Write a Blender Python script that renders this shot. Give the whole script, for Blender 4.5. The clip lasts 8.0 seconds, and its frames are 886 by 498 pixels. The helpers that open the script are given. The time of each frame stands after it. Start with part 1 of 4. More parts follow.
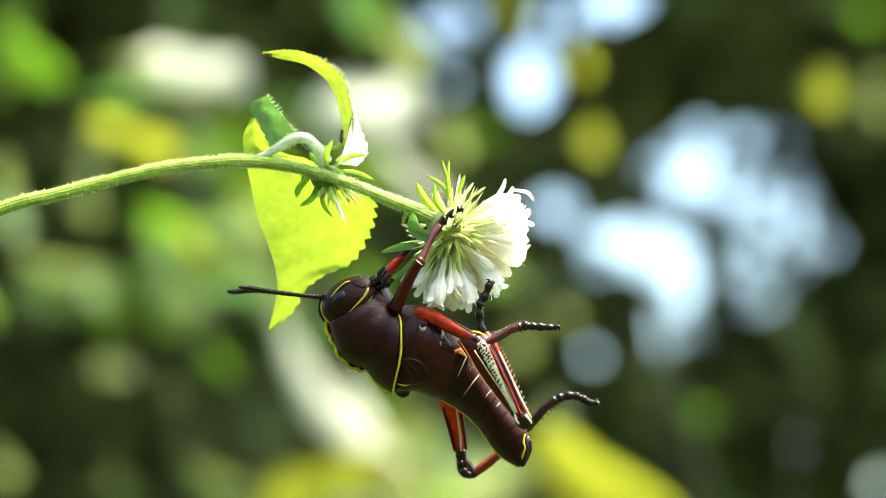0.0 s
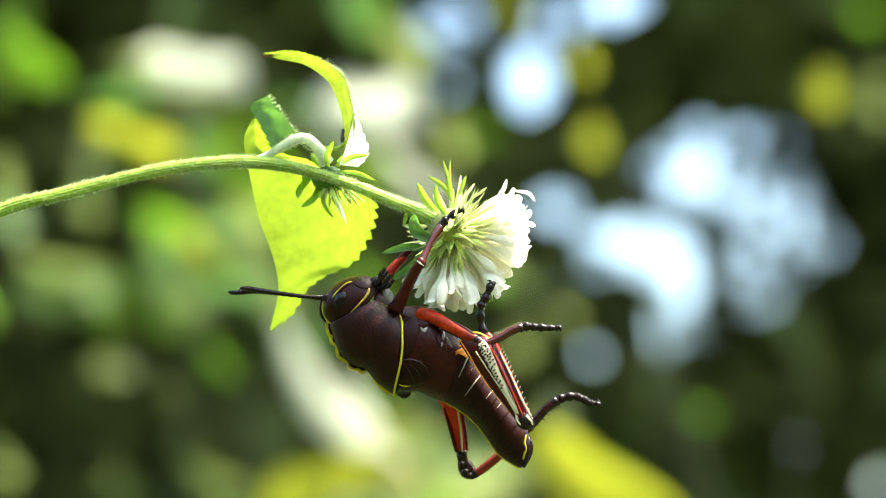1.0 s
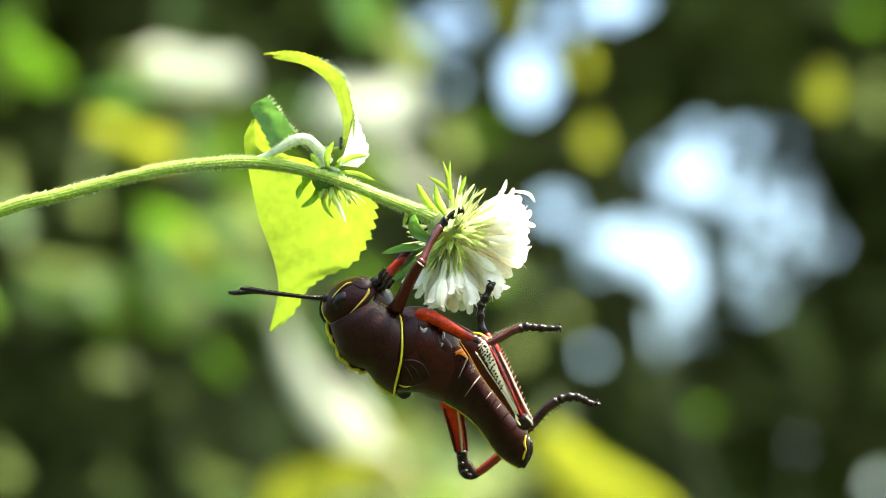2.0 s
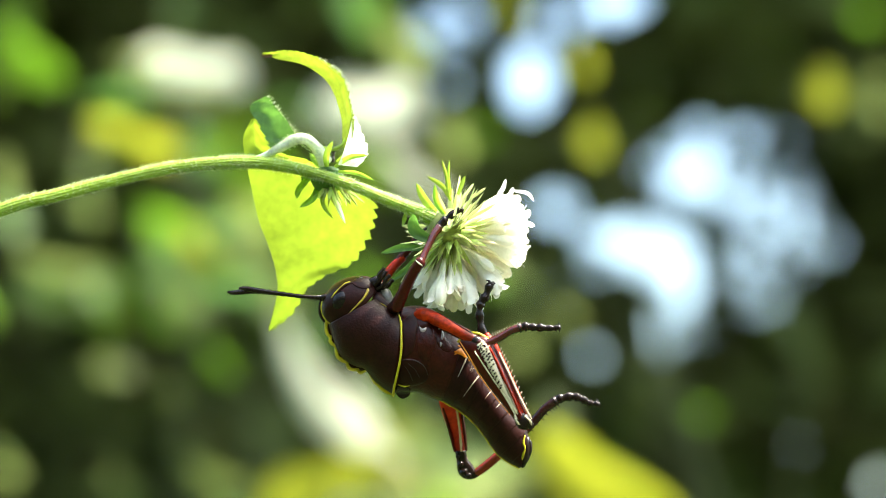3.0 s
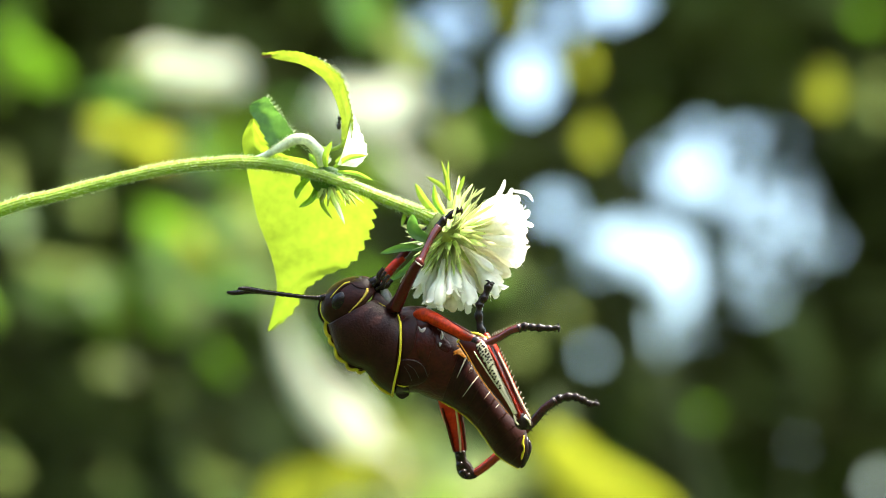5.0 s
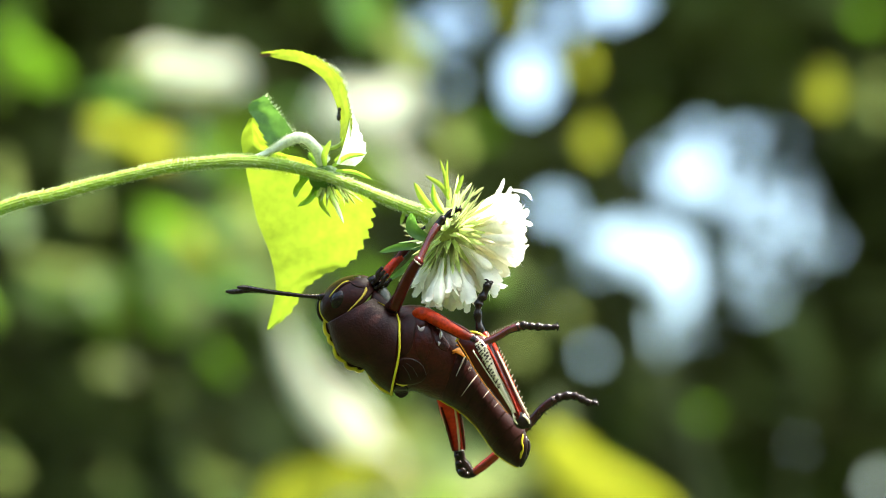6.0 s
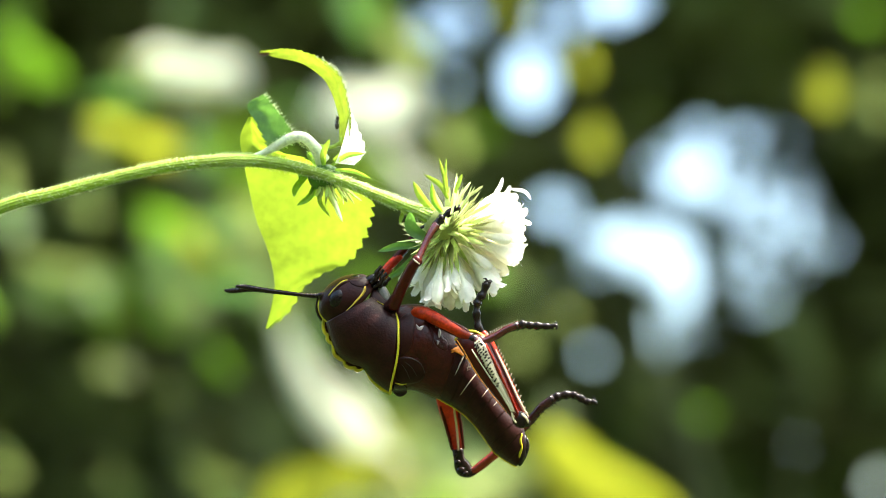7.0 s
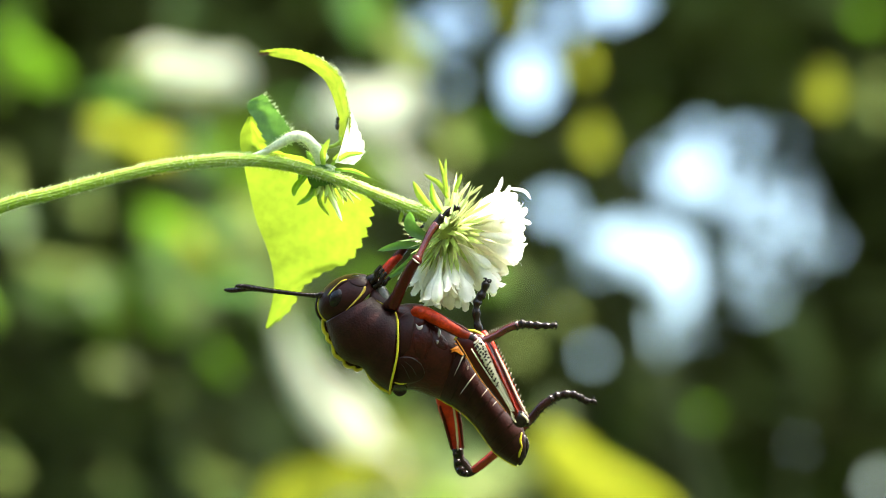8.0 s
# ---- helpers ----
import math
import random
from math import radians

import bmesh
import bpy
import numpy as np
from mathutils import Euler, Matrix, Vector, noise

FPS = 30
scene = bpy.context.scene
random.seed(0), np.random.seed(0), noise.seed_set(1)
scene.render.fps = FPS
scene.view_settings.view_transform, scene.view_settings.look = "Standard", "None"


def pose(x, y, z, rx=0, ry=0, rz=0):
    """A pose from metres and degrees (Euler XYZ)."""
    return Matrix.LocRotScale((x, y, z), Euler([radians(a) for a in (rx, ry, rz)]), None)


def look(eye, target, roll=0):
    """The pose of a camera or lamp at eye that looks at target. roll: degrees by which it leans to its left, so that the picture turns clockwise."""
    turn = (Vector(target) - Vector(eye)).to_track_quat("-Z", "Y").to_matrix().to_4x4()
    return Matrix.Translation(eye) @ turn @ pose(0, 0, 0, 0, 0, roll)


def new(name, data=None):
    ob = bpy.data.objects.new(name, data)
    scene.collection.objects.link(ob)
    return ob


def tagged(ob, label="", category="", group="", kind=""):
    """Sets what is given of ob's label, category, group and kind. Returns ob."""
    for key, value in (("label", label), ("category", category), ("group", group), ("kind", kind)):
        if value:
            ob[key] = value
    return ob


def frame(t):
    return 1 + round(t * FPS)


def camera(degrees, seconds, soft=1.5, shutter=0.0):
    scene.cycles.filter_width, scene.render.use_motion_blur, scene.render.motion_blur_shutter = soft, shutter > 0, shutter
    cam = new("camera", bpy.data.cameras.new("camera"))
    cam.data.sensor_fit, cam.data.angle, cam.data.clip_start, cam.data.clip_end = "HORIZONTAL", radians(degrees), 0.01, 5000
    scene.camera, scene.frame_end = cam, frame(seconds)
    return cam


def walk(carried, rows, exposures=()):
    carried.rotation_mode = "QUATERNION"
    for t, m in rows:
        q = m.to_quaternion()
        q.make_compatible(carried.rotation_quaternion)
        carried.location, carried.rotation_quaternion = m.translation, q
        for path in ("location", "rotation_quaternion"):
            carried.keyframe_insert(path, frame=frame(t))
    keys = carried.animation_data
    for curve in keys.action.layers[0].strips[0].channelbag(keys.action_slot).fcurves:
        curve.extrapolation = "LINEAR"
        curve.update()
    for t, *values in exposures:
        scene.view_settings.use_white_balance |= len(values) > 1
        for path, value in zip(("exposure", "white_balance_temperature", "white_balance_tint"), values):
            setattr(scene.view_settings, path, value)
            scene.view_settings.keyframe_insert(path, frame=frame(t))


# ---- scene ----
EYE = Vector((0.0, 0.0, 0.70))
PITCH = 14.0
EXPOSURE = 2.65
FOCUS = 0.2048          # lens to flower, metres
UNIT = 7.0e-5           # one sheet unit at the flower, metres
TILT = pose(*EYE, PITCH)

cam = camera(30, 8.0, soft=0.5)
cam.data.dof.use_dof = True
cam.data.dof.focus_distance = FOCUS - 28 * UNIT
cam.data.dof.aperture_fstop = 9.0
VIEW = look(EYE, TILT @ Vector((0, 1, 0)))
walk(cam, [(0.0, VIEW), (8.0, VIEW)], exposures=[(0.0, EXPOSURE), (8.0, EXPOSURE)])

# ---- world and sun ----
SUN_WAY = Vector((0.46, -0.05, 0.88)).normalized()
world = bpy.data.worlds.new("world")
scene.world = world
world.use_nodes = True
sky = world.node_tree.nodes.new("ShaderNodeTexSky")
sky.sky_type, sky.sun_disc = "NISHITA", False
sky.dust_density, sky.ozone_density, sky.air_density = 6.0, 2.0, 1.3
sky.sun_elevation = math.asin(SUN_WAY.z)
sky.sun_rotation = math.atan2(SUN_WAY.x, SUN_WAY.y)
back = world.node_tree.nodes["Background"]
back.inputs["Strength"].default_value = 0.15
sky_tint = world.node_tree.nodes.new("ShaderNodeMix")     # tint put into the sky colour, less red, for a more cyan sky
sky_tint.data_type, sky_tint.blend_type = "RGBA", "MULTIPLY"
sky_tint.inputs["Factor"].default_value = 1.0
sky_tint.inputs[7].default_value = (0.89, 1.0, 0.95, 1.0)
world.node_tree.links.new(sky.outputs["Color"], sky_tint.inputs[6])
world.node_tree.links.new(sky_tint.outputs[2], back.inputs["Color"])
sun = new("sun", bpy.data.lights.new("sun", "SUN"))
sun.data.energy, sun.data.angle, sun.data.color = 3.7, radians(0.5), (1.0, 0.94, 0.79)
sun.matrix_world = look((1.5, 3.0, 6.0), Vector((1.5, 3.0, 6.0)) - SUN_WAY)


# ---- materials ----
def mat(name, col, rough=0.5, spec=0.5, var=0.25, scale=1500, bump=0.15, glow=None, share=0.5,
        islands=0.0, randoms=0.0, hue=0.03, coat=0.0, stretch=(1, 1, 1), fade=None):
    """glow: colour of the light that comes through a thin leaf; share: how much of it."""
    m = bpy.data.materials.new(name)
    m.use_nodes = True
    n, l = m.node_tree.nodes, m.node_tree.links
    bsdf, out = n["Principled BSDF"], n["Material Output"]
    bsdf.inputs["Roughness"].default_value = rough
    bsdf.inputs["Specular IOR Level"].default_value = spec
    bsdf.inputs["Coat Weight"].default_value = coat
    tc, mp = n.new("ShaderNodeTexCoord"), n.new("ShaderNodeMapping")
    mp.inputs["Scale"].default_value = stretch
    l.new(tc.outputs["Object"], mp.inputs["Vector"])
    coarse, fine = n.new("ShaderNodeTexNoise"), n.new("ShaderNodeTexNoise")
    coarse.inputs["Scale"].default_value, coarse.inputs["Detail"].default_value = scale * 0.22, 3
    fine.inputs["Scale"].default_value, fine.inputs["Detail"].default_value = scale, 4
    for t in (coarse, fine):
        l.new(mp.outputs["Vector"], t.inputs["Vector"])
    add = n.new("ShaderNodeMath")
    add.operation = "ADD"
    l.new(coarse.outputs["Fac"], add.inputs[0])
    l.new(fine.outputs["Fac"], add.inputs[1])
    rng = n.new("ShaderNodeMapRange")
    rng.inputs["From Min"].default_value, rng.inputs["From Max"].default_value = 0.65, 1.35
    rng.inputs["To Min"].default_value, rng.inputs["To Max"].default_value = 1 - var, 1 + var
    l.new(add.outputs[0], rng.inputs["Value"])
    value = rng.outputs["Result"]
    hsv = n.new("ShaderNodeHueSaturation")
    amount = max(islands, randoms)
    if amount:
        source = n.new("ShaderNodeNewGeometry" if islands else "ShaderNodeObjectInfo")
        r2 = n.new("ShaderNodeMapRange")
        r2.inputs["To Min"].default_value, r2.inputs["To Max"].default_value = 1 - amount, 1 + amount
        l.new(source.outputs["Random Per Island" if islands else "Random"], r2.inputs["Value"])
        mul = n.new("ShaderNodeMath")
        mul.operation = "MULTIPLY"
        l.new(value, mul.inputs[0])
        l.new(r2.outputs["Result"], mul.inputs[1])
        value = mul.outputs[0]
        r3 = n.new("ShaderNodeMapRange")
        r3.inputs["To Min"].default_value, r3.inputs["To Max"].default_value = 0.5 - hue, 0.5 + hue
        l.new(source.outputs["Random Per Island" if islands else "Random"], r3.inputs["Value"])
        l.new(r3.outputs["Result"], hsv.inputs["Hue"])
    l.new(value, hsv.inputs["Value"])
    hsv.inputs["Color"].default_value = (*col, 1)
    if fade:
        axis, lo, hi, other = fade
        xyz, span, blend = n.new("ShaderNodeSeparateXYZ"), n.new("ShaderNodeMapRange"), n.new("ShaderNodeMix")
        blend.data_type = "RGBA"
        l.new(tc.outputs["Object"], xyz.inputs["Vector"])
        l.new(xyz.outputs[axis], span.inputs["Value"])
        span.inputs["From Min"].default_value, span.inputs["From Max"].default_value = lo, hi
        l.new(span.outputs["Result"], blend.inputs["Factor"])
        blend.inputs[6].default_value, blend.inputs[7].default_value = (*col, 1), (*other, 1)
        l.new(blend.outputs[2], hsv.inputs["Color"])
    l.new(hsv.outputs["Color"], bsdf.inputs["Base Color"])
    if bump:
        b = n.new("ShaderNodeBump")
        b.inputs["Strength"].default_value, b.inputs["Distance"].default_value = bump, 0.6 / scale
        l.new(fine.outputs["Fac"], b.inputs["Height"])
        l.new(b.outputs["Normal"], bsdf.inputs["Normal"])
    if glow:
        h2 = n.new("ShaderNodeHueSaturation")
        h2.inputs["Color"].default_value = (*glow, 1)
        l.new(value, h2.inputs["Value"])
        tr, mix = n.new("ShaderNodeBsdfTranslucent"), n.new("ShaderNodeMixShader")
        l.new(h2.outputs["Color"], tr.inputs["Color"])
        mix.inputs["Fac"].default_value = share
        l.new(bsdf.outputs["BSDF"], mix.inputs[1])
        l.new(tr.outputs["BSDF"], mix.inputs[2])
        l.new(mix.outputs["Shader"], out.inputs["Surface"])
    return m


CHITIN = mat("dark_brown_cuticle", (0.0185, 0.0038, 0.0027), 0.38, 0.13, 0.45, 3600, 0.28)
CHITIN_RED = mat("red_brown_cuticle", (0.036, 0.0042, 0.0026), 0.26, 0.25, 0.4, 4500, 0.5)
NECK = mat("grey_neck_membrane", (0.030, 0.021, 0.018), 0.5, 0.3, 0.3, 4500, 0.3)
GREY_SKIN = mat("soft_grey_membrane", (0.16, 0.14, 0.12), 0.4, 0.4, 0.4, 3000, 0.4)
CHITIN_BLACK = mat("black_cuticle", (0.012, 0.0058, 0.0046), 0.22, 0.22, 0.3, 9000, 0.25)
YELLOW = mat("yellow_margin", (0.47, 0.37, 0.012), 0.45, 0.3, 0.45, 6000, 0.1)
RED = mat("red_leg", (0.25, 0.013, 0.002), 0.24, 0.3, 0.5, 3500, 0.35, (0.60, 0.05, 0.006), 0.18)
RED_DARK = mat("dark_red_leg", (0.046, 0.0034, 0.0018), 0.22, 0.22, 0.4, 5000, 0.15)
RED_FADING = mat("orange_to_dark_red_leg", (0.40, 0.026, 0.002), 0.30, 0.22, 0.6, 3500, 0.35, (0.70, 0.06, 0.005), 0.2, fade=("X", 0.0026, 0.0054, (0.035, 0.004, 0.003)))
RED_KNEED = mat("red_to_black_leg", (0.34, 0.022, 0.003), 0.28, 0.3, 0.5, 3500, 0.3, (0.65, 0.06, 0.006), 0.2, fade=("Z", -0.0075, -0.0125, (0.03, 0.007, 0.006)))
SHIN = mat("red_to_dark_shin", (0.22, 0.018, 0.004), 0.24, 0.36, 0.4, 5000, 0.12, fade=("X", 0.0085, 0.0125, (0.026, 0.006, 0.005)))
GLOSSY_RED = mat("polished_dark_red_leg", (0.060, 0.0056, 0.0035), 0.16, 0.6, 0.4, 5000, 0.15)
ORANGE = mat("orange_membrane", (0.78, 0.22, 0.005), 0.3, 0.4, 0.3, 5000, 0.1)
IVORY = mat("ivory_leg_panel", (0.62, 0.50, 0.31), 0.35, 0.5, 0.15, 6000, 0.1)
EYE_MAT = mat("compound_eye", (0.008, 0.0045, 0.0045), 0.18, 0.22, 0.2, 14000, 0.1)
PALE = mat("pale_membrane", (0.42, 0.33, 0.25), 0.4, 0.4, 0.2, 6000, 0.1)
THORAX = mat("red_tinged_cuticle", (0.033, 0.0037, 0.0023), 0.30, 0.18, 0.6, 2600, 0.35)
CHEEK = mat("ochre_stripe", (0.40, 0.26, 0.02), 0.45, 0.4, 0.4, 4000, 0.2)
# Pale colour stands in for the white glints on moist skin folds.
GLINT_SKIN = mat("pale_glint_skin", (0.32, 0.24, 0.22), 0.10, 0.9, 0.3, 6000, 0.2, coat=0.6)
STEM = mat("hairy_green_stem", (0.27, 0.37, 0.045), 0.55, 0.3, 0.4, 2500, 0.25, (0.35, 0.55, 0.05), 0.18, stretch=(0.2, 1, 1))
HAIR = mat("white_hair", (0.70, 0.75, 0.50), 0.5, 0.4, 0.1, 3000, 0.0, (0.8, 0.9, 0.5), 0.5)
WHITE_STALK = mat("downy_stalk", (0.74, 0.76, 0.60), 0.8, 0.2, 0.3, 3000, 0.9, (0.75, 0.80, 0.60), 0.35)
# Bright leaf: sunlight is put into its yellow-green.
LEAF_LIT = mat("sunlit_yellow_green_leaf", (0.12, 0.19, 0.02), 0.5, 0.25, 0.22, 900, 0.3, (0.235, 0.33, 0.02), 0.68)
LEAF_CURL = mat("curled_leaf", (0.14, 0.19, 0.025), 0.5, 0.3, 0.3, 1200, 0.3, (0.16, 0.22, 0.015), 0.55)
# Its darker counterpart, with shade put into the green.
LEAF_DARK = mat("shaded_green_leaf", (0.08, 0.15, 0.035), 0.5, 0.4, 0.25, 1200, 0.25, (0.12, 0.27, 0.04), 0.45)
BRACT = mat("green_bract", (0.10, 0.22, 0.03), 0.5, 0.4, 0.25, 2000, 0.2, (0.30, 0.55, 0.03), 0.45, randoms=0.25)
# Copy of the green bract with sunlight put into its colour.
BRACT_LIT = mat("sunlit_green_bract", (0.17, 0.28, 0.035), 0.5, 0.4, 0.3, 1600, 0.35, (0.36, 0.52, 0.04), 0.5, randoms=0.2)
CHAFF = mat("straw_green_scale", (0.40, 0.46, 0.17), 0.5, 0.3, 0.25, 2500, 0.1, (0.66, 0.73, 0.28), 0.5, randoms=0.5)
PETAL = mat("white_floret", (0.93, 0.90, 0.84), 0.6, 0.2, 0.07, 2500, 0.08, (0.95, 0.93, 0.82), 0.6, randoms=0.05, hue=0.0)
WITHERED = mat("withered_leaf_tip", (0.10, 0.055, 0.02), 0.7, 0.2, 0.4, 3000, 0.3)
ANT = mat("black_ant", (0.02, 0.012, 0.008), 0.3, 0.5, 0.2, 20000, 0.0)
BARK = mat("grey_brown_bark", (0.06, 0.045, 0.03), 0.85, 0.2, 0.4, 60, 0.8, stretch=(1, 1, 0.25))
SOIL = mat("leaf_litter_soil", (0.036, 0.034, 0.018), 0.9, 0.2, 0.45, 25, 0.6)
GRASS = mat("grass_blades", (0.06, 0.12, 0.02), 0.6, 0.3, 0.2, 60, 0.0, (0.2, 0.4, 0.03), 0.4, islands=0.35)
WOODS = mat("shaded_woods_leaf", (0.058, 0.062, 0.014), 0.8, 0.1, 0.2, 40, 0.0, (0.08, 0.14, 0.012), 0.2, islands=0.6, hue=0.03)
# Pale and dim shrub leaves carry their light level in the colour.
SHRUB_PALE_LIT = mat("pale_sunlit_leaf", (0.39, 0.41, 0.32), 0.4, 0.4, 0.2, 60, 0.2, (0.61, 0.64, 0.51), 0.6, randoms=0.15)
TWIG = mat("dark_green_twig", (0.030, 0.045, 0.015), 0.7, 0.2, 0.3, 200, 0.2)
SHRUB_DIM = mat("dim_lit_pale_leaf", (0.15, 0.19, 0.065), 0.45, 0.3, 0.25, 60, 0.2, (0.24, 0.30, 0.085), 0.5, randoms=0.3)
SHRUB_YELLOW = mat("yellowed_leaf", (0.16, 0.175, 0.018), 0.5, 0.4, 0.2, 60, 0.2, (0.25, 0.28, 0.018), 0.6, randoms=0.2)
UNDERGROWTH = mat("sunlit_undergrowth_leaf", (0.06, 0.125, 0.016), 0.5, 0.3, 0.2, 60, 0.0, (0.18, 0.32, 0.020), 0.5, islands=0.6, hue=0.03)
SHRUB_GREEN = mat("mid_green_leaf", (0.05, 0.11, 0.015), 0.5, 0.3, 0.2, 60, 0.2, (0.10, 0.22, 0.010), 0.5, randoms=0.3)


# ---- building tools ----
REST = {}


def sheet(u, v, w=0.0):
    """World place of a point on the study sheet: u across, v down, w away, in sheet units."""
    dep = FOCUS + w * UNIT
    f = UNIT / FOCUS * dep
    return TILT @ Vector(((u - 784) * f, dep, (441 - v) * f))


def far(u, v, dep):
    """The same for things far behind: dep in metres."""
    return sheet(u, v, (dep - FOCUS) / UNIT)


def thing(name, place, label, category, group="", kind=""):
    ob = new(name)
    ob.empty_display_size = 0.01
    ob.matrix_world = place
    REST[ob.name] = place.copy()
    return tagged(ob, label, category, group, kind)


def part(name, bm, material, parent=None, label="", smooth=True):
    """One mesh part from a bmesh that was built in world places."""
    if parent:
        bm.transform(REST[parent.name].inverted())
    me = bpy.data.meshes.new(name)
    bmesh.ops.recalc_face_normals(bm, faces=bm.faces)
    for f in bm.faces:
        f.smooth = smooth
    bm.to_mesh(me)
    bm.free()
    me.materials.append(material)
    ob = new(name, me)
    ob.parent = parent
    REST[ob.name] = REST[parent.name] if parent else Matrix()
    return tagged(ob, label)


def piece(name, me, parent, place, label=""):
    """One of many alike pieces on shared mesh data."""
    ob = new(name, me)
    ob.parent = parent
    ob.matrix_basis = REST[parent.name].inverted() @ place
    REST[ob.name] = place.copy()
    return tagged(ob, label)


def mesh_of(name, bm, material, smooth=True):
    me = bpy.data.meshes.new(name)
    for f in bm.faces:
        f.smooth = smooth
    bm.to_mesh(me)
    bm.free()
    me.materials.append(material)
    return me


def spline(points, n):
    """n places along a Catmull-Rom curve through rows of numbers."""
    p = np.array(points, float)
    p = np.vstack([2 * p[0] - p[1], p, 2 * p[-1] - p[-2]])
    out = []
    for s in np.linspace(0, len(p) - 3 - 1e-9, n):
        i, t = int(s), s - int(s)
        a, b, c, d = p[i:i + 4]
        out.append(0.5 * (2 * b + (c - a) * t + (2 * a - 5 * b + 4 * c - d) * t * t + (3 * b - a - 3 * c + d) * t ** 3))
    return np.array(out)


def skin(bm, rings, cap=True):
    """Faces between rings of sheet points."""
    rows = [[bm.verts.new(sheet(*p)) for p in r] for r in rings]
    k = len(rows[0])
    for a, b in zip(rows, rows[1:]):
        for i in range(k):
            bm.faces.new((a[i], a[(i + 1) % k], b[(i + 1) % k], b[i]))
    if cap:
        bm.faces.new(rows[0])
        bm.faces.new(rows[-1][::-1])
    return bm


def tube(points, n=24, k=10, bead=0.0, beads=0, flat=1.0, bm=None, smooth=True, ridges=0):
    """A round limb through rows (u, v, w, radius)."""
    c = spline(points, n) if smooth else np.array(points, float)
    n = len(c)
    rings = []
    for i in range(n):
        t = c[min(i + 1, n - 1), :3] - c[max(i - 1, 0), :3]
        t = t / (np.linalg.norm(t) + 1e-9)
        a = np.cross(t, (0, 0, 1.0))
        a = a / (np.linalg.norm(a) + 1e-9)
        b = np.cross(t, a)
        r = max(c[i, 3], 0.15) * (1 + bead * math.cos(2 * math.pi * beads * i / (n - 1)))
        rings.append([c[i, :3] + r * (1 + (0.032 * math.cos(ridges * q) if ridges else 0)) * (math.cos(q) * a + flat * math.sin(q) * b)
                      for q in np.linspace(0, 2 * math.pi, k, endpoint=False)])
    return skin(bm or bmesh.new(), rings)


def loft(rows, n=24, k=28, keel=1.0, cap=True):
    """A body through rows (u, v of its back, u, v of its belly, half its width, w of its middle). keel < 1 sharpens the back."""
    rings = []
    for du, dv, vu, vv, half, w in spline(rows, n):
        ring = []
        for q in np.linspace(0, 2 * math.pi, k, endpoint=False):
            c, s = math.cos(q), math.sin(q)
            x = 0.5 + 0.5 * c
            y = math.copysign(abs(s) ** (keel if c > 0 else 0.85), s)
            ring.append((vu + (du - vu) * x, vv + (dv - vv) * x, w + half * y))
        rings.append(ring)
    return skin(bmesh.new(), rings, cap)


def skin_w(rows, u, v, keel=1.0, n=60):
    """How far towards the viewer the side of a lofted body stands at (u, v)."""
    best = None
    for du, dv, vu, vv, half, w in spline(rows, n):
        ax, ay = du - vu, dv - vv
        long = math.hypot(ax, ay) + 1e-6
        x = ((u - vu) * ax + (v - vv) * ay) / long ** 2
        off = abs((u - vu) * ay - (v - vv) * ax) / long + 200 * max(0, -x, x - 1)
        if best is None or off < best[0]:
            x = min(max(x, 0.0), 1.0)
            s = 2 * math.sqrt(x * (1 - x))
            best = (off, w - half * s ** (keel if x > 0.5 else 0.85))
    return best[1]


def on_skin(rows, pts, lift=0.0, keel=1.0):
    """Rows (u, v, radius) laid on the near side of a body."""
    return [(u, v, skin_w(rows, u, v, keel) - lift, r) for u, v, r in pts]


def plate(rows, outline, bulge=4.0, keel=1.0, n=36, lift=-0.7):
    """A low domed scale on the side of a body, with a thin edge."""
    ring = spline(list(outline) + [outline[0]], n + 1)[:n]
    mid = ring.mean(axis=0)
    bm = bmesh.new()
    rows3 = []
    for f in (1.0, 0.97, 0.85, 0.6, 0.3):
        row = []
        for p in ring:
            q = mid + (p - mid) * f
            h = -3.0 if f == 1.0 else lift + bulge * (1 - f ** 3) + 1.2
            row.append(bm.verts.new(sheet(q[0], q[1], skin_w(rows, q[0], q[1], keel) - h)))
        rows3.append(row)
    top = bm.verts.new(sheet(mid[0], mid[1], skin_w(rows, mid[0], mid[1], keel) - lift - bulge - 1.2))
    for x, y in zip(rows3, rows3[1:]):
        for i in range(n):
            bm.faces.new((x[i], x[(i + 1) % n], y[(i + 1) % n], y[i]))
    for i in range(n):
        bm.faces.new((rows3[-1][i], rows3[-1][(i + 1) % n], top))
    return bm


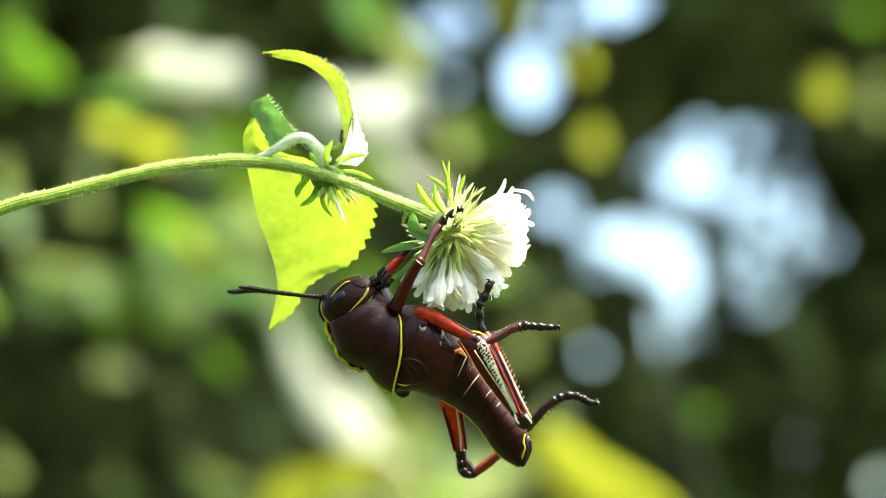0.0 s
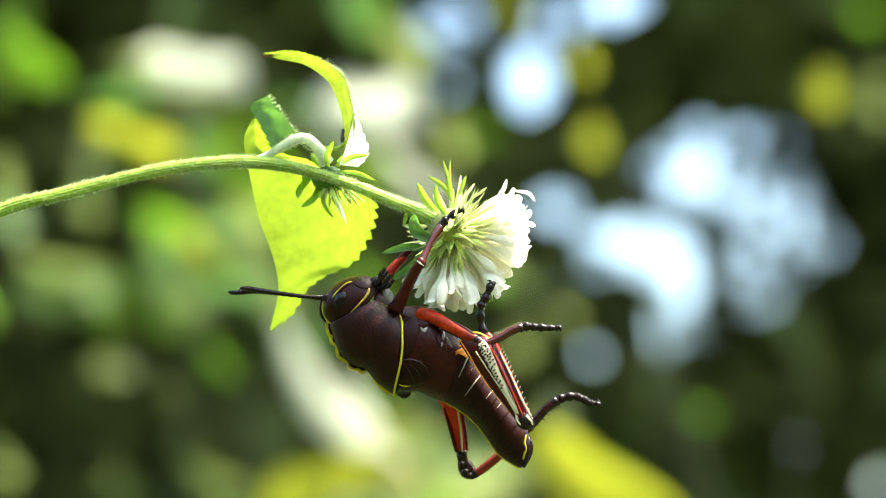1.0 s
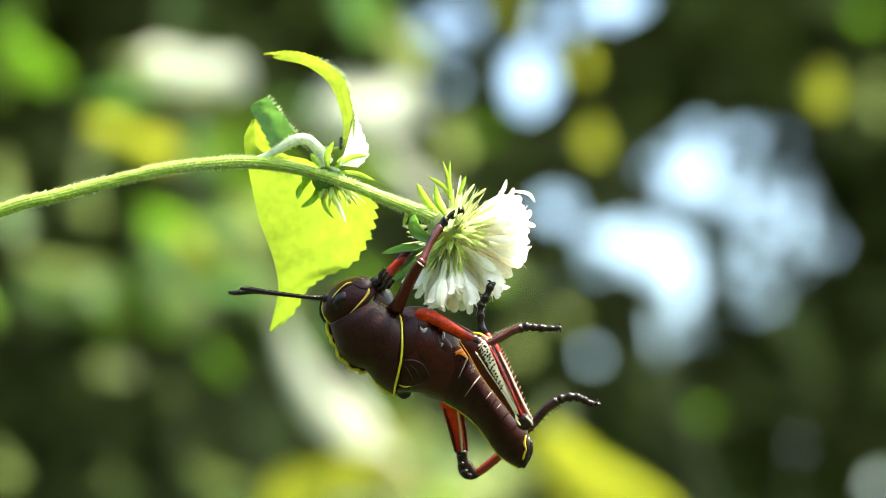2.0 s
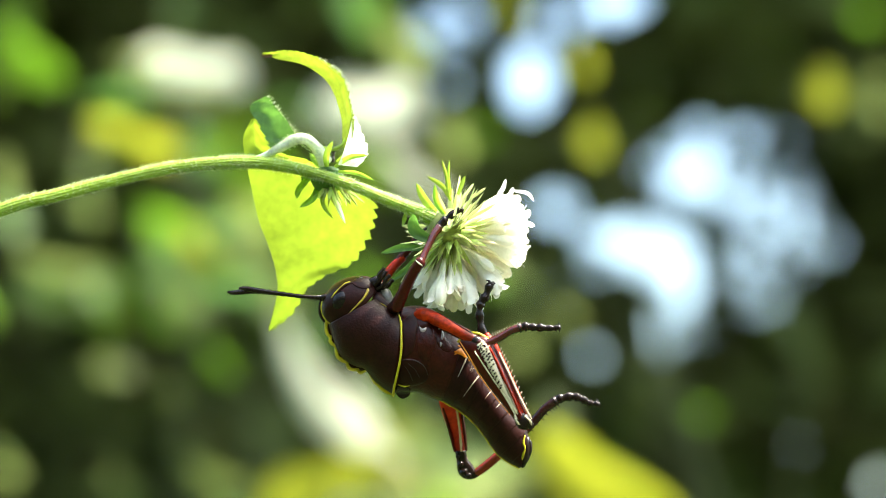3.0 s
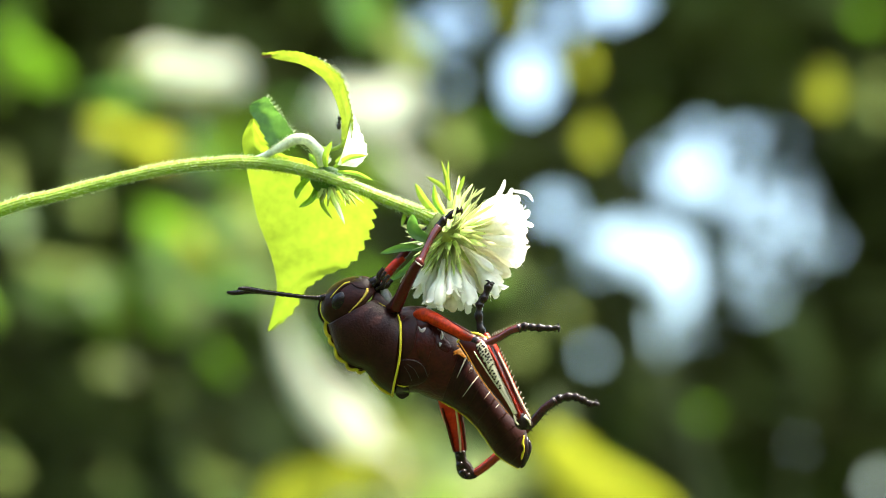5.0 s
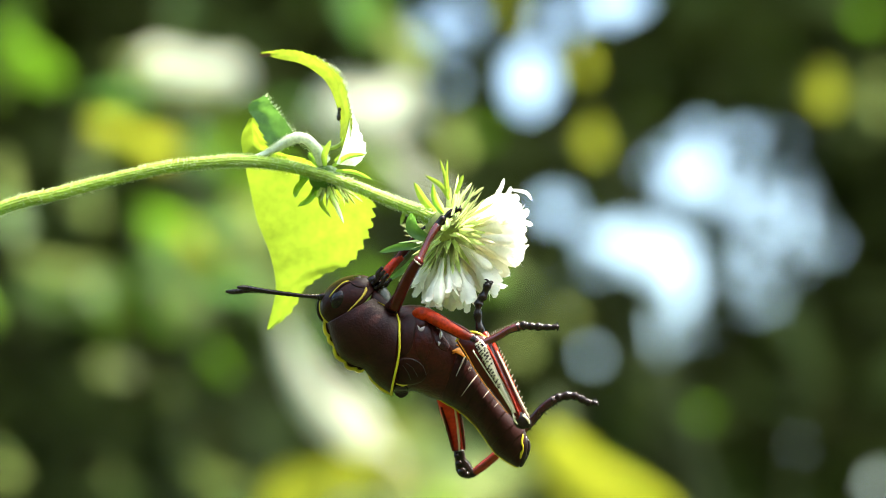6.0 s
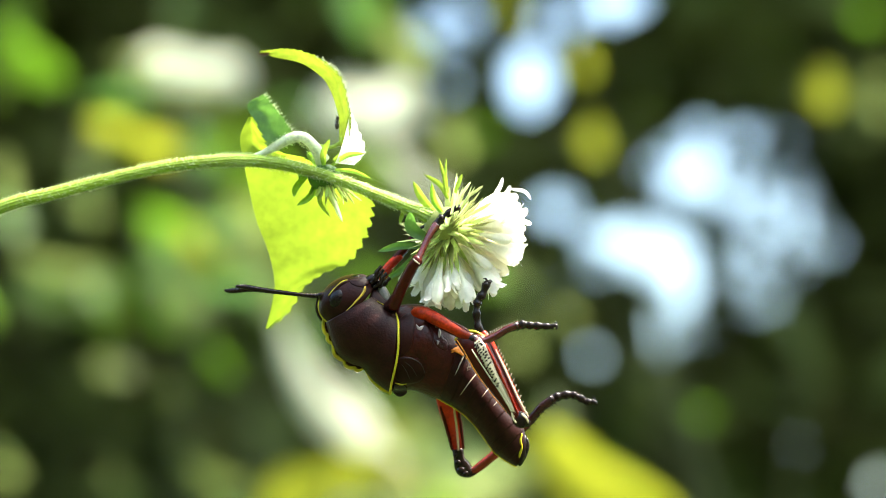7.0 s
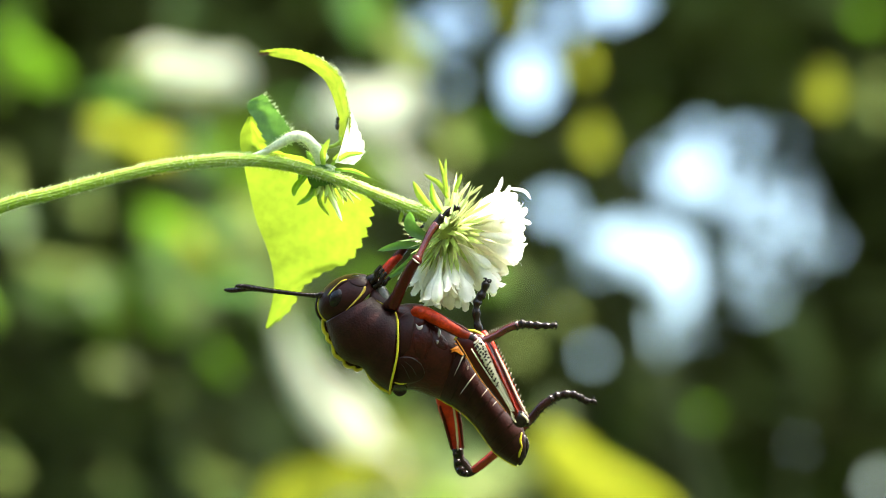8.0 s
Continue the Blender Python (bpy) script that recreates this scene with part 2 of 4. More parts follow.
def sheet_leaf(left, right, n=60, m=10, fold=8.0, teeth=(0, 0), size=6.0, wave=2.0, seed=1, belly=0.0):
    """A leaf blade between two edges of rows (u, v, w), with a sunk midrib, side veins and toothed edges."""
    a, b = spline(left, n), spline(right, n)
    rng = random.Random(seed)
    bm, rows = bmesh.new(), []
    for i in range(n):
        across = b[i] - a[i]
        wide = np.linalg.norm(across) + 1e-6
        tip = math.sin(math.pi * min(max(i / (n - 1), 0.02), 0.98)) ** 0.4
        ta = teeth[0] * i / (n - 1) % 1.0
        tb = teeth[1] * i / (n - 1) % 1.0
        ea = a[i] - across / wide * size * ta * tip * (1 if teeth[0] else 0) * rng.uniform(0.7, 1.1)
        eb = b[i] + across / wide * size * tb * tip * (1 if teeth[1] else 0) * rng.uniform(0.7, 1.1)
        row = []
        for j in range(m + 1):
            s = j / m
            p = ea if j == 0 else eb if j == m else a[i] + across * s
            p = np.array(p)
            mid = abs(s - 0.5) * 2
            vein = 0.5 + 0.5 * math.cos(2 * math.pi * (i / (n - 1) * 9 - mid * 1.2))
            p[2] += fold * (1 - mid) * tip + wave * vein * mid * (1 - mid) * 4 * 0.5 + belly * (1 - mid * mid)
            p[2] += 0.5 * math.sin(i * 0.37 + j * 0.6 + seed)
            row.append(bm.verts.new(sheet(*p)))
        rows.append(row)
    for r, q in zip(rows, rows[1:]):
        for j in range(m):
            bm.faces.new((r[j], r[j + 1], q[j + 1], q[j]))
    return bm


def lance(base, tip, width, bend=(0, 0, 0), fold=0.25, n=10, bm=None):
    """A pointed bract from base to tip (u, v, w), creased along its middle."""
    bm = bm or bmesh.new()
    base, tip = np.array(base, float), np.array(tip, float)
    mid = (base + tip) / 2 + np.array(bend, float)
    c = spline([base, mid, tip], n)
    rows = []
    for i in range(n):
        t = c[min(i + 1, n - 1)] - c[max(i - 1, 0)]
        t /= np.linalg.norm(t) + 1e-9
        side = np.cross(t, (0, 0, 1.0))
        side /= np.linalg.norm(side) + 1e-9
        s = i / (n - 1)
        r = width * (0.35 + 1.3 * s) * (1 - s) ** 0.7 + 0.2
        deep = np.array((0, 0, 1.0))
        rows.append([bm.verts.new(sheet(*(c[i] + side * r * x + deep * r * fold * (1 - abs(x)) * 2))) for x in (-1, -0.5, 0, 0.5, 1)])
    for a, b in zip(rows, rows[1:]):
        for j in range(4):
            bm.faces.new((a[j], a[j + 1], b[j + 1], b[j]))
    return bm


def bead_at(u, v, w, r, stretch=(1, 1, 1), turn=0.0, bm=None, seg=14):
    """A rounded body at a sheet point, stretched along its own axes."""
    bm = bm or bmesh.new()
    got = bmesh.ops.create_uvsphere(bm, u_segments=seg, v_segments=seg // 2 + 2, radius=r * UNIT)
    m = Matrix.Translation(sheet(u, v, w)) @ pose(0, 0, 0, PITCH) @ Matrix.Rotation(radians(-turn), 4, "Y") @ Matrix.Diagonal((*stretch, 1))
    bmesh.ops.transform(bm, matrix=m, verts=got["verts"])
    return bm


# ---- ground ----
def ground():
    bm = bmesh.new()
    rings = [0.0, 0.15, 0.4, 0.8, 1.4, 2.2, 3.2, 4.5, 7, 12, 25, 60, 200, 900, 3000]
    rows = []
    for r in rings[1:]:
        rows.append([bm.verts.new((r * math.cos(a), r * math.sin(a) + 0.4,
                                   0.02 * noise.noise((r * math.cos(a) * 1.7, r * math.sin(a) * 1.7, 0)) if r < 30 else 0))
                     for a in np.linspace(0, 2 * math.pi, 40, endpoint=False)])
    mid = bm.verts.new((0, 0.4, 0))
    for i in range(40):
        bm.faces.new((mid, rows[0][i], rows[0][(i + 1) % 40]))
    for a, b in zip(rows, rows[1:]):
        for i in range(40):
            bm.faces.new((a[i], b[i], b[(i + 1) % 40], a[(i + 1) % 40]))
    ob = part("ground", bm, SOIL)
    tagged(ob, "dark soil with leaf litter under the plants", "ground", kind="structure")


ground()


def grass():
    """Uneven grass on the clearing's ground."""
    rng = random.Random(21)
    verts, faces = [], []
    while len(verts) < 55000 * 5:
        x, y = rng.uniform(-4.4, 4.4), rng.uniform(-4.0, 4.8)
        if math.hypot(x, y - 0.4) > 4.1 + 0.5 * noise.noise((x, y, 7)) or rng.random() > 0.35 + 0.65 * (noise.noise((x * 1.3, y * 1.3, 4)) + 0.5):
            continue
        h, w, turn, lean = rng.uniform(0.05, 0.17), rng.uniform(0.003, 0.007), rng.uniform(0, 6.283), rng.uniform(0.02, 0.12)
        dx, dy = math.cos(turn), math.sin(turn)
        i = len(verts)
        verts += [(x - dy * w, y + dx * w, -0.02), (x + dy * w, y - dx * w, -0.02), (x - dy * w * 0.7 + dx * lean * 0.4, y + dx * w * 0.7 + dy * lean * 0.4, h * 0.6),
                  (x + dy * w * 0.7 + dx * lean * 0.4, y - dx * w * 0.7 + dy * lean * 0.4, h * 0.6), (x + dx * lean, y + dy * lean, h)]
        faces += [(i, i + 1, i + 3, i + 2), (i + 2, i + 3, i + 4)]
    me = bpy.data.meshes.new("grass")
    me.from_pydata(verts, [], faces)
    me.materials.append(GRASS)
    tagged(new("grass", me), "uneven green grass on the clearing floor", "grass", kind="stuff")


grass()


def scatter(name, places, size, material, label, category, rng, slim=0.5):
    """Many small folded leaves in one mesh."""
    verts, faces = [], []
    for p in places:
        s = size * rng.uniform(0.6, 1.35)
        turn = Euler((rng.uniform(0.7, 2.2), 0, rng.uniform(-1.0, 1.0))).to_matrix() @ Euler((0, 0, rng.uniform(0, 6.28))).to_matrix()
        i = len(verts)
        for x, y, z in ((0, -1, 0), (-slim, -0.25, 0.18), (0, 0, 0), (slim, -0.25, 0.18), (-slim * 0.8, 0.35, 0.12), (slim * 0.8, 0.35, 0.12), (0, 1, -0.15)):
            verts.append(p + turn @ (Vector((x, y, z)) * s * 0.5))
        faces += [(i, i + 2, i + 1), (i, i + 3, i + 2), (i + 1, i + 2, i + 6, i + 4), (i + 2, i + 3, i + 5, i + 6)]
    me = bpy.data.meshes.new(name)
    me.from_pydata([tuple(v) for v in verts], [], faces)
    me.materials.append(material)
    return tagged(new(name, me), label, category, kind="stuff")


# Openings in the far foliage: u, v, half width, half height, share of sky in them
OPEN = [(1168, 454, 68, 42, 1.0), (1208, 512, 28, 44, 1.0), (1112, 425, 50, 34, 0.92), (1062, 440, 36, 48, 0.72),
        (1222, 294, 84, 44, 0.78), (1254, 250, 68, 36, 0.68), (1316, 250, 32, 30, 0.66), (1240, 350, 78, 44, 0.68), (1205, 392, 50, 30, 0.62),
        (1335, 370, 70, 50, 0.7), (1394, 345, 42, 40, 0.6), (1432, 425, 54, 66, 0.58), (1315, 480, 56, 48, 0.66),
        (1345, 532, 50, 44, 0.55), (1190, 584, 58, 42, 0.6), (937, 140, 44, 62, 1.0), (1090, 0, 56, 36, 1.0),
        (990, 40, 50, 36, 0.85), (795, 40, 64, 46, 0.78), (984, 368, 34, 36, 0.95), (1385, 248, 13, 13, 1.0)]
# Single small gaps: u, v, half width, half height
CLEAR = [(1040, 630, 13, 13), (1412, 795, 11, 11), (1552, 852, 15, 15), (985, 515, 9, 9), (345, 222, 9, 9), (800, 150, 8, 8)]


def woods():
    rng = random.Random(4)
    places = []
    while len(places) < 38000:
        dep = rng.uniform(2.7, 3.9)
        u, v = rng.uniform(-900, 2460), rng.uniform(-560, 2600)
        p = far(u, v, dep)
        if p.z < 0.05:
            continue
        wob = 1 + 0.4 * noise.noise((u * 0.02, v * 0.02, dep))
        if any(((u - x) / (rx * wob + 22)) ** 2 + ((v - y) / (ry * wob + 22)) ** 2 < 1 for x, y, rx, ry in CLEAR):
            continue
        if any(((u - x) / (rx + 34)) ** 2 + ((v - y) / (ry + 34)) ** 2 < 1 for x, y, rx, ry, share in OPEN):
            continue
        places.append(p)
    # Unseen leaf roof added above the view to keep sun off the woods.
    shade_leaves = 0
    while shade_leaves < 15000:
        x, y = rng.uniform(-3.2, 4.8), rng.uniform(1.5, 4.9)
        if (abs(x - 0.8) / 3.6) ** 3 + (abs(y - 3.15) / 1.35) ** 3 < 1 + 0.9 * noise.noise((x * 1.6, y * 1.6, 9)):
            places.append(Vector((x, y, rng.uniform(2.75, 3.5))))
            shade_leaves += 1
    scatter("far_woods", places, 0.10, WOODS, "dense dark green woodland foliage in shade of an added unseen leaf roof", "foliage", rng)


woods()


def open_canopy():
    """Small leaves in clumps across the openings, with glints of sky between them."""
    rng = random.Random(31)
    places = []
    for i in range(26000):
        u, v = rng.uniform(700, 1560), rng.uniform(-80, 680)
        share, near = 0.0, False
        for x, y, rx, ry, part_open in OPEN:
            d = ((u - x) / rx) ** 2 + ((v - y) / ry) ** 2
            near = near or ((u - x) / (rx + 48)) ** 2 + ((v - y) / (ry + 48)) ** 2 < 1
            if d < 1:
                share = max(share, part_open)
        if not near or share == 1.0:
            continue
        clump = 0.5 + 0.5 * math.erf(noise.noise((u * 0.045, v * 0.045, 5)) / 0.33)
        if clump < share:
            continue
        places.append(far(u, v, rng.uniform(3.1, 3.8)))
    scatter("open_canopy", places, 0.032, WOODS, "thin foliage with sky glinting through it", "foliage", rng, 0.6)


open_canopy()


def woods_around():
    """The clearing's unseen sides beside and behind the viewer, added to block sky fill."""
    rng = random.Random(5)
    places = []
    while len(places) < 7000:
        turn, r = rng.uniform(radians(-215), radians(35)), rng.uniform(2.6, 4.0)
        places.append(Vector((r * math.cos(turn), r * math.sin(turn), rng.uniform(0.05, 2.0))))
    scatter("woods_around", places, 0.16, WOODS, "dense dark green foliage added unseen round the clearing to block sky fill", "foliage", rng)


woods_around()


# Dim hollows where the sunlit undergrowth stands back: u, v, half width, half height
HOLLOWS = [(500, 30, 140, 90), (170, 770, 330, 170), (50, 235, 130, 90), (200, 30, 110, 80), (110, 425, 130, 50), (430, 690, 120, 130), (300, 340, 110, 50), (760, 420, 60, 60), (880, 640, 90, 120), (90, 600, 120, 80), (735, 380, 80, 70), (1440, 700, 160, 110), (1400, 830, 220, 130), (765, 235, 85, 75)]


def undergrowth():
    rng = random.Random(11)
    places = []
    while len(places) < 540:
        dep = rng.uniform(1.4, 1.95)
        u, v = rng.uniform(-700, 1500), rng.uniform(-300, 2300)
        p = far(u, v, dep)
        keep = 1.0 if u < 760 else (0.07 if v > 620 else 0.05)
        if p.z < 0.04 or rng.random() > keep:
            continue
        if any(((u - x) / rx) ** 2 + ((v - y) / ry) ** 2 < 1 for x, y, rx, ry in HOLLOWS):
            continue
        if any(((u - x) / (rx + 50)) ** 2 + ((v - y) / (ry + 50)) ** 2 < 1 for x, y, rx, ry in CLEAR + [row[:4] for row in OPEN]):
            continue
        places.append(p)
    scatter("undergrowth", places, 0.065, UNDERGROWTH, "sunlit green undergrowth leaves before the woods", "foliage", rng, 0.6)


undergrowth()


def tree_trunk(x, y, r, h, lean):
    t = thing("tree_trunk", pose(x, y, 0), "slender grey-brown tree trunk among dark foliage", "tree", "woodland trunks")
    bm = bmesh.new()
    rows = []
    for i in range(9):
        s = i / 8
        rr = r * (1.25 - 0.75 * s + 0.5 * max(0, 0.15 - s))
        rows.append([bm.verts.new((x + lean * s * h + 0.03 * math.sin(5 * s) + rr * math.cos(a), y + rr * math.sin(a), -0.03 + s * h))
                     for a in np.linspace(0, 6.283, 10, endpoint=False)])
    for a, b in zip(rows, rows[1:]):
        for i in range(10):
            bm.faces.new((a[i], a[(i + 1) % 10], b[(i + 1) % 10], b[i]))
    bm.faces.new(rows[-1])
    part("trunk", bm, BARK, t)
    for k, (at, side, rise) in enumerate(((0.45, 1, 0.5), (0.62, -1, 0.45), (0.8, 1, 0.35))):
        bm = bmesh.new()
        rows = []
        for i in range(6):
            s = i / 5
            c = Vector((x + lean * at * h + side * s * 0.7, y + 0.15 * s * (k - 1), at * h + rise * s + 0.05 * math.sin(4 * s)))
            rr = r * 0.42 * (1 - 0.75 * s)
            rows.append([bm.verts.new(c + Vector((0.3 * rr * math.sin(a), rr * math.cos(a), rr * math.sin(a)))) for a in np.linspace(0, 6.283, 7, endpoint=False)])
        for p, q in zip(rows, rows[1:]):
            for i in range(7):
                bm.faces.new((p[i], p[(i + 1) % 7], q[(i + 1) % 7], q[i]))
        bm.faces.new(rows[-1])
        part("limb", bm, BARK, t)


for row in ((-1.7, 3.7, 0.07, 3.2, 0.05), (-0.95, 3.9, 0.05, 3.0, -0.04), (-0.36, 3.95, 0.05, 3.2, 0.02), (1.25, 3.9, 0.06, 3.3, 0.03)):
    tree_trunk(*row)


# ---- shrubs behind the flower ----
def shrub_leaf_mesh(name, material, slim):
    bm = bmesh.new()
    rows = []
    for i in range(9):
        s = i / 8
        r = slim * (math.sin(math.pi * s ** 0.8) ** 0.8 if 0 < s < 1 else 0) + 0.004
        rows.append([bm.verts.new((r * x, s - 0.5, 0.10 * abs(x) * r * 4 - 0.25 * (s - 0.5) ** 2)) for x in (-1, -0.5, 0, 0.5, 1)])
    for a, b in zip(rows, rows[1:]):
        for j in range(4):
            bm.faces.new((a[j], a[j + 1], b[j + 1], b[j]))
    return mesh_of(name, bm, material)


def shrub(name, leaves, material, slim, label, foot):
    """Leaves in rows (u, v, metres away, length and turn in the sheet), each on a twig of one woody stem."""
    root = Vector((foot[0], foot[1], 0))
    s = thing(name, Matrix.Translation(root), label, "shrub", "shrubs behind the flower")
    me = shrub_leaf_mesh("leaf", material, slim)
    rng = random.Random(13)
    top = root + Vector((0, 0, 0.62))
    bm = bmesh.new()

    def limb(p, q, r0, r1, sag):
        pts = [p.lerp(q, k / 6) + Vector((0, 0, sag * math.sin(math.pi * k / 6))) for k in range(7)]
        ring = []
        for k, c in enumerate(pts):
            r = r0 + (r1 - r0) * k / 6
            t = (pts[min(k + 1, 6)] - pts[max(k - 1, 0)]).normalized()
            a = t.orthogonal().normalized()
            b = t.cross(a)
            ring.append([bm.verts.new(c + r * (math.cos(g) * a + math.sin(g) * b)) for g in np.linspace(0, 6.283, 6, endpoint=False)])
        for a, b in zip(ring, ring[1:]):
            for i in range(6):
                bm.faces.new((a[i], a[(i + 1) % 6], b[(i + 1) % 6], b[i]))

    limb(root - Vector((0, 0, 0.02)), top, 0.008, 0.005, 0)
    for u, v, dep, long, turn, count, *slender in leaves:
        ct, st = math.cos(radians(turn)), math.sin(radians(turn))
        narrow, loose = (slender[0] if slender else 1.0), (35 if count > 1 else 4)
        for k in range(count):
            along = ((k + 0.5) / count - 0.5 + rng.uniform(-0.12, 0.12)) * min(count - 1, 1)
            side = rng.uniform(-0.16, 0.16)
            p = far(u + long * (along * ct * 0.9 - side * st), v + long * (along * st * 0.9 + side * ct), dep + rng.uniform(-0.08, 0.08))
            size = long * UNIT / FOCUS * dep * (1.0 if count == 1 else rng.uniform(0.38, 0.56) if count > 5 else rng.uniform(0.45, 0.7))
            m = Matrix.Translation(p) @ pose(0, 0, 0, PITCH) @ Matrix.Rotation(radians(turn + rng.uniform(-loose, loose)), 4, "Y") \
                @ pose(0, 0, 0, (90 if count > 1 else 130) + rng.uniform(-loose, loose), 0, 0) @ Matrix.Rotation(radians(90), 4, "Z") \
                @ Matrix.Rotation(rng.uniform(-0.6, 0.6) * loose / 35, 4, "Y") @ Matrix.Diagonal((size * narrow, size, size, 1))
            piece("leaf", me, s, m)
        limb(top, far(u, v, dep), 0.0012, 0.0005, 0.03)
    part("woody_stem", bm, TWIG, s)


shrub("pale_lit_shrub", [(335, 116, 1.3, 160, 8, 3), (385, 115, 1.25, 120, 20, 3), (596, 676, 1.1, 330, 56, 1, 0.36), (652, 745, 1.12, 200, 58, 1, 0.5), (722, 318, 1.45, 200, 42, 1, 0.35), (640, 188, 1.4, 170, 5, 5), (700, 205, 1.4, 110, 20, 3)],
      SHRUB_PALE_LIT, 0.32, "shrub with pale sunlit leaves behind the flower", (-0.20, 1.25))
# Dimmer copy of the pale leaves; its small ones stand for sun glints.
shrub("dim_lit_shrub", [(320, 118, 1.3, 240, 8, 1, 0.6), (168, 285, 1.25, 110, 80, 3), (145, 372, 1.3, 80, 40, 2), (312, 545, 1.4, 120, 60, 3), (200, 648, 1.4, 90, 20, 2), (305, 690, 1.4, 52, 20, 1), (378, 828, 1.3, 165, 28, 1, 0.45),
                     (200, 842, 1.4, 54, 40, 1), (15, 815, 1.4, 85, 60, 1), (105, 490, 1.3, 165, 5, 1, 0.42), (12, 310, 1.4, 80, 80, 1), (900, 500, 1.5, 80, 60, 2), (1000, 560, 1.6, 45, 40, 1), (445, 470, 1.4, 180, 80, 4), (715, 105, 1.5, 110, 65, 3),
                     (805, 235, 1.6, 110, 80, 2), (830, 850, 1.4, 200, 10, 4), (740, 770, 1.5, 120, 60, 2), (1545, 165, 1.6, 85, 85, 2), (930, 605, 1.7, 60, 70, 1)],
      SHRUB_DIM, 0.32, "shrub with pale green leaves coloured as in dimmer light", (-0.35, 1.45))
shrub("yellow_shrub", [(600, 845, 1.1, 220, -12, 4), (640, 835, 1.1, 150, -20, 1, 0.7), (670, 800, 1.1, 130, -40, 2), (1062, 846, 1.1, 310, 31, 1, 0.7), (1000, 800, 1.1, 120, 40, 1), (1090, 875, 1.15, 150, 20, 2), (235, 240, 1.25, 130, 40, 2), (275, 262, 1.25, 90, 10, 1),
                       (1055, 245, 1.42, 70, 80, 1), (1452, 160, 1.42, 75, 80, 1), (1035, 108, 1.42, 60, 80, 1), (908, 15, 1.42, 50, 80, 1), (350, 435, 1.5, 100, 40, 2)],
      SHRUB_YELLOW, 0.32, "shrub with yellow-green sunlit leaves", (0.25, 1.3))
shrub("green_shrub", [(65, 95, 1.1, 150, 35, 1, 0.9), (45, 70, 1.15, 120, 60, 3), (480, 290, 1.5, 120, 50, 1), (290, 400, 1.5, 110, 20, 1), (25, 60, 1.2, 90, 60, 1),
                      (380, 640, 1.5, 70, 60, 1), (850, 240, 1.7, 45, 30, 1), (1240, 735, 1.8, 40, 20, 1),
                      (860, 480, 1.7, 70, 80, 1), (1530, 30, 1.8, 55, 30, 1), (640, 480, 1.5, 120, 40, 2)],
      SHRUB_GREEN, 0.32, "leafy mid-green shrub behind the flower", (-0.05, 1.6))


# ---- the flowering weed ----
def weed():
    root = sheet(-1000, 11490, 0)
    root.z = 0
    w = thing("flowering_weed", Matrix.Translation(root),
              "hairy green weed with white pompom flower, bending under a grasshopper", "flowering plant")
    path = [(-1000, 11600, 0, 34), (-1020, 6000, 0, 30), (-900, 2600, 0, 24), (-560, 900, 0, 17), (-250, 478, 0, 13), (0, 373, 0, 11.5), (100, 346, 0, 11), (200, 320, 0, 10.3),
            (300, 298, 0, 10), (380, 289, 0, 10.3), (440, 286.5, 0, 11), (520, 297, 0, 10), (610, 323, 0, 9.5), (690, 354, 0, 9.8), (745, 377, 0, 12), (778, 393, 4, 16)]
    stem = part("stem", tube(path, 170, 78, ridges=13), STEM, w)
    rng = random.Random(7)
    bm = bmesh.new()
    line = spline(path, 900)
    line = line[line[:, 0] > -140]
    line = line[line[:, 1] < 480]
    for i in range(5200):
        j = rng.randrange(1, len(line) - 1)
        c, t = line[j], line[j + 1, :3] - line[j - 1, :3]
        t /= np.linalg.norm(t)
        a = np.cross(t, (0, 0, 1.0))
        g = rng.uniform(0, 6.283)
        out = math.cos(g) * a + math.sin(g) * np.array((0, 0, 1.0))
        p = c[:3] + out * c[3] * 0.93
        long = rng.uniform(2.0, 6.8)
        q = p + out * long + t * rng.uniform(-1, 5)
        tube([(*p, 0.42), (*q, 0.1)], 2, 3, bm=bm, smooth=False)
    tagged(part("stem_hair", bm, HAIR, stem, "fine white hairs"), kind="stuff")

    # leaves at the node
    part("leaf", sheet_leaf([(446, 211, 22), (432, 245, 30), (437, 285, 38), (446, 330, 50), (460, 392, 62), (482, 450, 74), (493, 505, 86), (486, 550, 96), (477, 585, 104)],
                            [(454, 210, 22), (470, 246, 30), (486, 268, 34), (565, 292, 40), (650, 345, 50), (660, 385, 60), (646, 425, 70), (620, 465, 80), (572, 489, 84), (538, 516, 90), (515, 556, 98), (481, 586, 104)],
                            120, 14, 8, (0, 24), 13, 1.5, 3), LEAF_LIT, w, "bright yellow-green sunlit toothed leaf")
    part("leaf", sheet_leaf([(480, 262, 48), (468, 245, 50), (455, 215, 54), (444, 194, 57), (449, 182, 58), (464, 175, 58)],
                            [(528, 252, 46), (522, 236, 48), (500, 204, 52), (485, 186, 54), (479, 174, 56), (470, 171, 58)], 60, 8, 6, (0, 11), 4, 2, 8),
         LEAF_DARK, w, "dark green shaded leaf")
    part("leaf", sheet_leaf([(607, 262, 26), (607, 240, 32), (605, 205, 36), (584, 150, 42), (543, 117, 46), (494, 105, 48), (467, 97, 46)],
                            [(622, 256, 8), (627, 225, 8), (622, 190, 10), (607, 140, 16), (565, 105, 24), (515, 91, 36), (466, 95, 46)],
                            120, 8, 4, (0, 26), 8, 1, 9), LEAF_CURL, w, "curled yellow-green leaf with toothed rim")
    part("withered_tip", lance((484, 98, 44), (463, 99, 45), 5, (0, 1, 0), n=8), WITHERED, w, "withered brown leaf tip")
